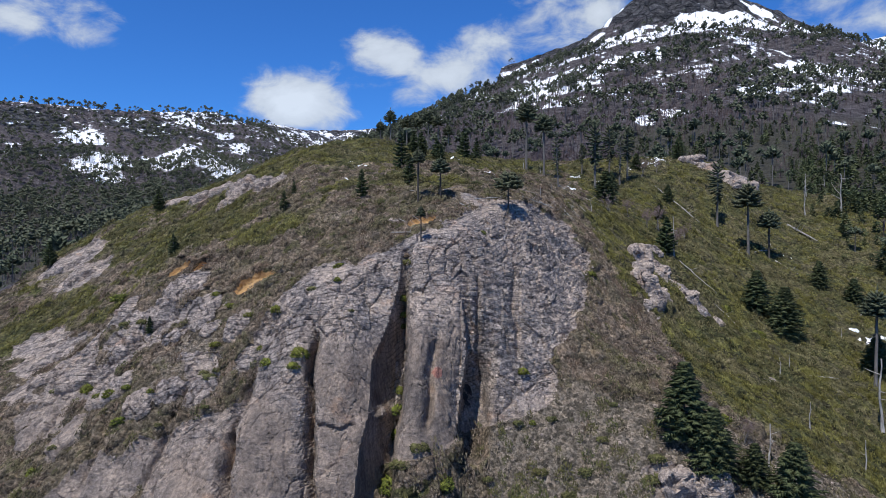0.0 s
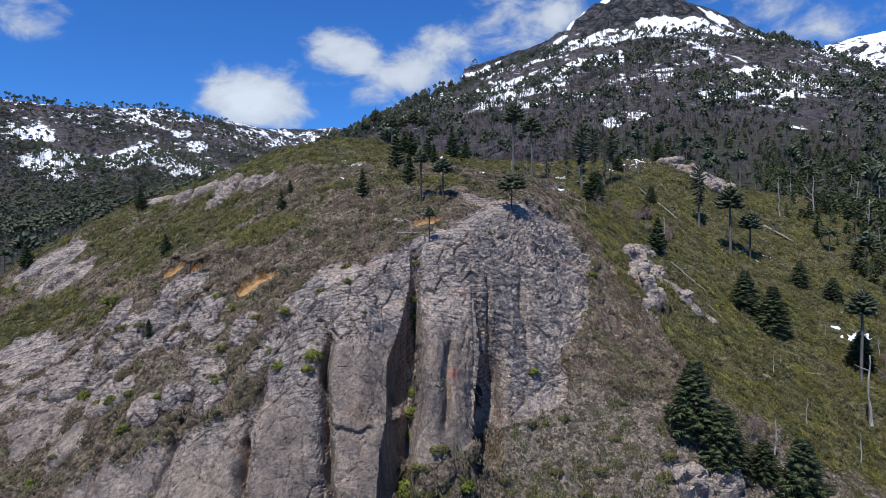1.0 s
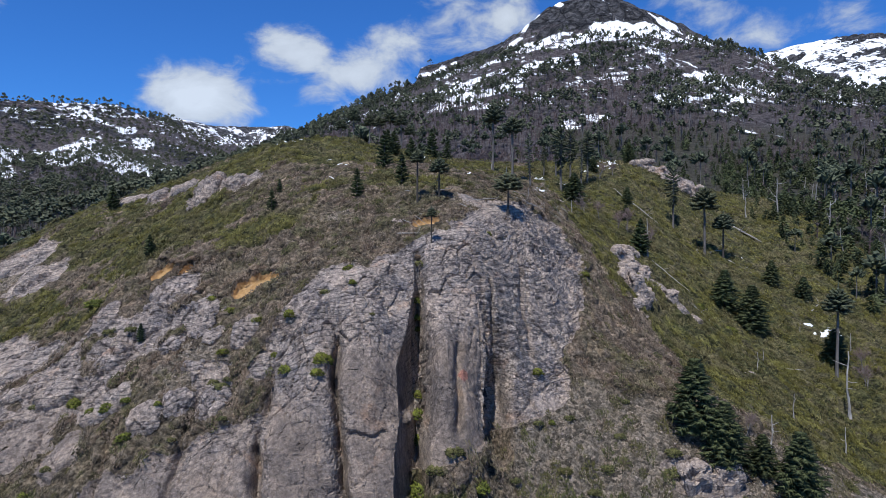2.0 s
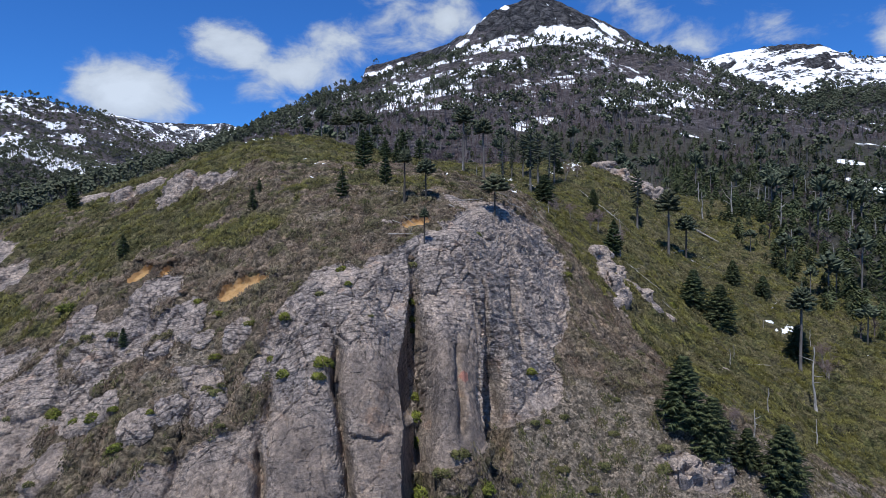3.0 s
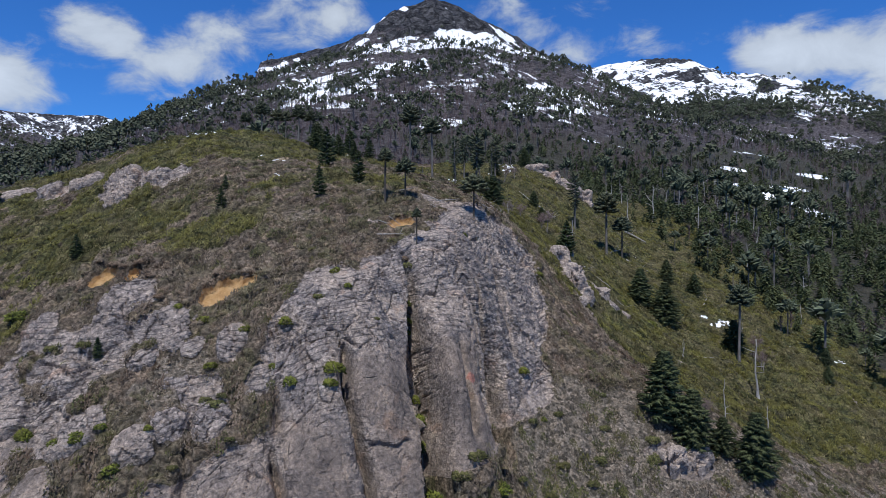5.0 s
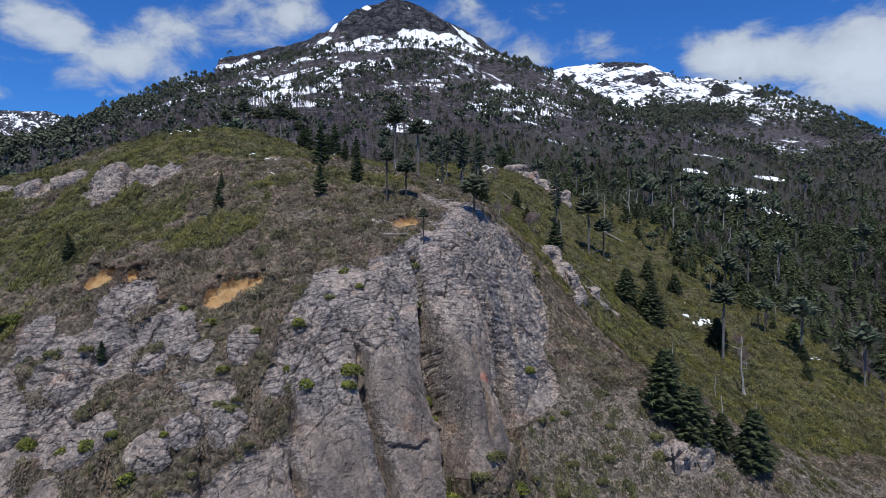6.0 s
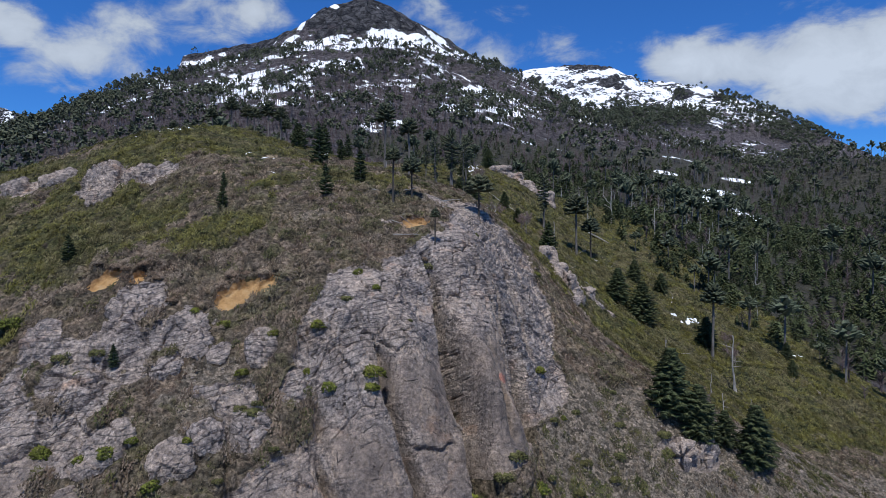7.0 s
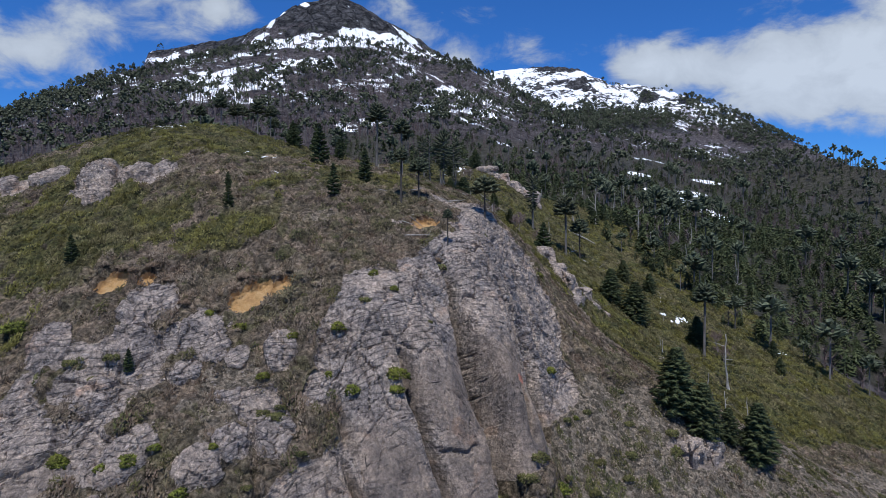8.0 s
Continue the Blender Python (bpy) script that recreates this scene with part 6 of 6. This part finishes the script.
def undergrowth():
    rng = np.random.default_rng(78)
    x = rng.uniform(-99, 128, 105000)
    y = rng.uniform(78, 214, 105000)
    px, py, pz, rock, green, soil, gravel = hill_points(x, y)
    wood = forest_side(x, y)
    thin = rough(x, y, 0, 7, 3, 87)
    near = 1 - 0.45 * smooth(130, 170, y)
    dice = rng.random(len(x))
    open_ground = (rock < 0.35) & (soil < 0.25)
    for sx, sy, rx, ry, turn in SNOW_AT:
        open_ground &= np.hypot((x - sx) / (rx + 1.5), (y - sy) / (rx * 0.5 + ry * 0.5 + 1.5)) > 1
    bamboo = open_ground & (dice < green * near * (0.18 + 0.26 * smooth(-0.2, 0.3, thin)))
    heath = open_ground & ~bamboo & (dice < near * (1 - 0.75 * gravel) * (1 - green) * (0.16 + 0.34 * smooth(-0.2, 0.3, thin)))
    bush = (rock < 0.6) & (soil < 0.2) & ~bamboo & ~heath & (dice > 1 - (0.085 * (0.6 + gravel) + 0.05 * green) * smooth(-0.35, 0.15, rough(x, y, 0, 6, 2, 94)) * (1 - wood))
    for name, keep, shapes, material, lo, hi, high, label, category in (
            ("bamboo_thicket", bamboo, [cushion(600, 0.42, 0.2, 8, 0.6, 24), cushion(601, 0.34, 0.25, 6, 0.5, 24), cushion(605, 0.38, 0.2, 3, 0.4, 26)], BAMBOO, 0.7, 1.9, 0.75, "olive and yellow-green bamboo thicket on the hill", "thicket"),
            ("heath_cushions", heath, [cushion(602, 0.22, 0.2, twigs=30), cushion(603, 0.16, 0.25, twigs=30), cushion(606, 0.30, 0.2, twigs=32)], HEATH, 0.5, 1.8, 0.85, "low grey-brown heath cushions", "heath"),
            ("low_bushes", bush, [cushion(604, 0.5, 0.2, 0, 0, 40), cushion(607, 0.42, 0.2, 0, 0, 36)], OLIVE, 0.6, 1.7, 0.8, "low olive bushes on scree and slopes", "bushes")):
        n = int(keep.sum())
        at, turn, size = np.stack([px[keep], py[keep], pz[keep]], 1), rng.random(n) * 7, lo + (hi - lo) * rng.random(n) ** 1.8
        xk, yk = x[keep], y[keep]
        slope = np.clip(np.stack([land(xk + 1, yk) - land(xk - 1, yk), land(xk, yk + 1) - land(xk, yk - 1)], 1) / 2, -1.6, 1.6)
        for k, shape in enumerate(shapes):
            w = np.arange(n) % len(shapes) == k
            strew(name, shape, at[w], np.stack([size[w], size[w] * high], 1), turn[w], material, label, category, True, slope[w])
    # loose stones on the scree and among the slabs
    rng = np.random.default_rng(79)
    keep = (gravel > 0.3) & (rng.random(len(x)) < 0.13) | (rock > 0.12) & (rock < 0.8) & (rng.random(len(x)) < 0.28)
    bm = bmesh.new()
    bmesh.ops.create_icosphere(bm, subdivisions=1, radius=0.5)
    v = np.array([p.co[:] for p in bm.verts])
    f = np.array([[q.index for q in t.verts] for t in bm.faces])
    bm.free()
    n = int(keep.sum())
    size = 0.14 + 0.5 * rng.random(n) ** 3
    for k in range(3):
        w = np.arange(n) % 3 == k
        lump = v * (1 + np.random.default_rng(90 + k).uniform(-0.32, 0.32, (len(v), 1))) * (1.15, 0.85, 0.7)
        strew("loose_stones", (lump, f), np.stack([px[keep], py[keep], pz[keep] + 0.02], 1)[w], np.stack([size[w], size[w]], 1), rng.random(n)[w] * 7, STONE, "pale loose stones on the scree", "stones")


woods()
east_woods()
undergrowth()
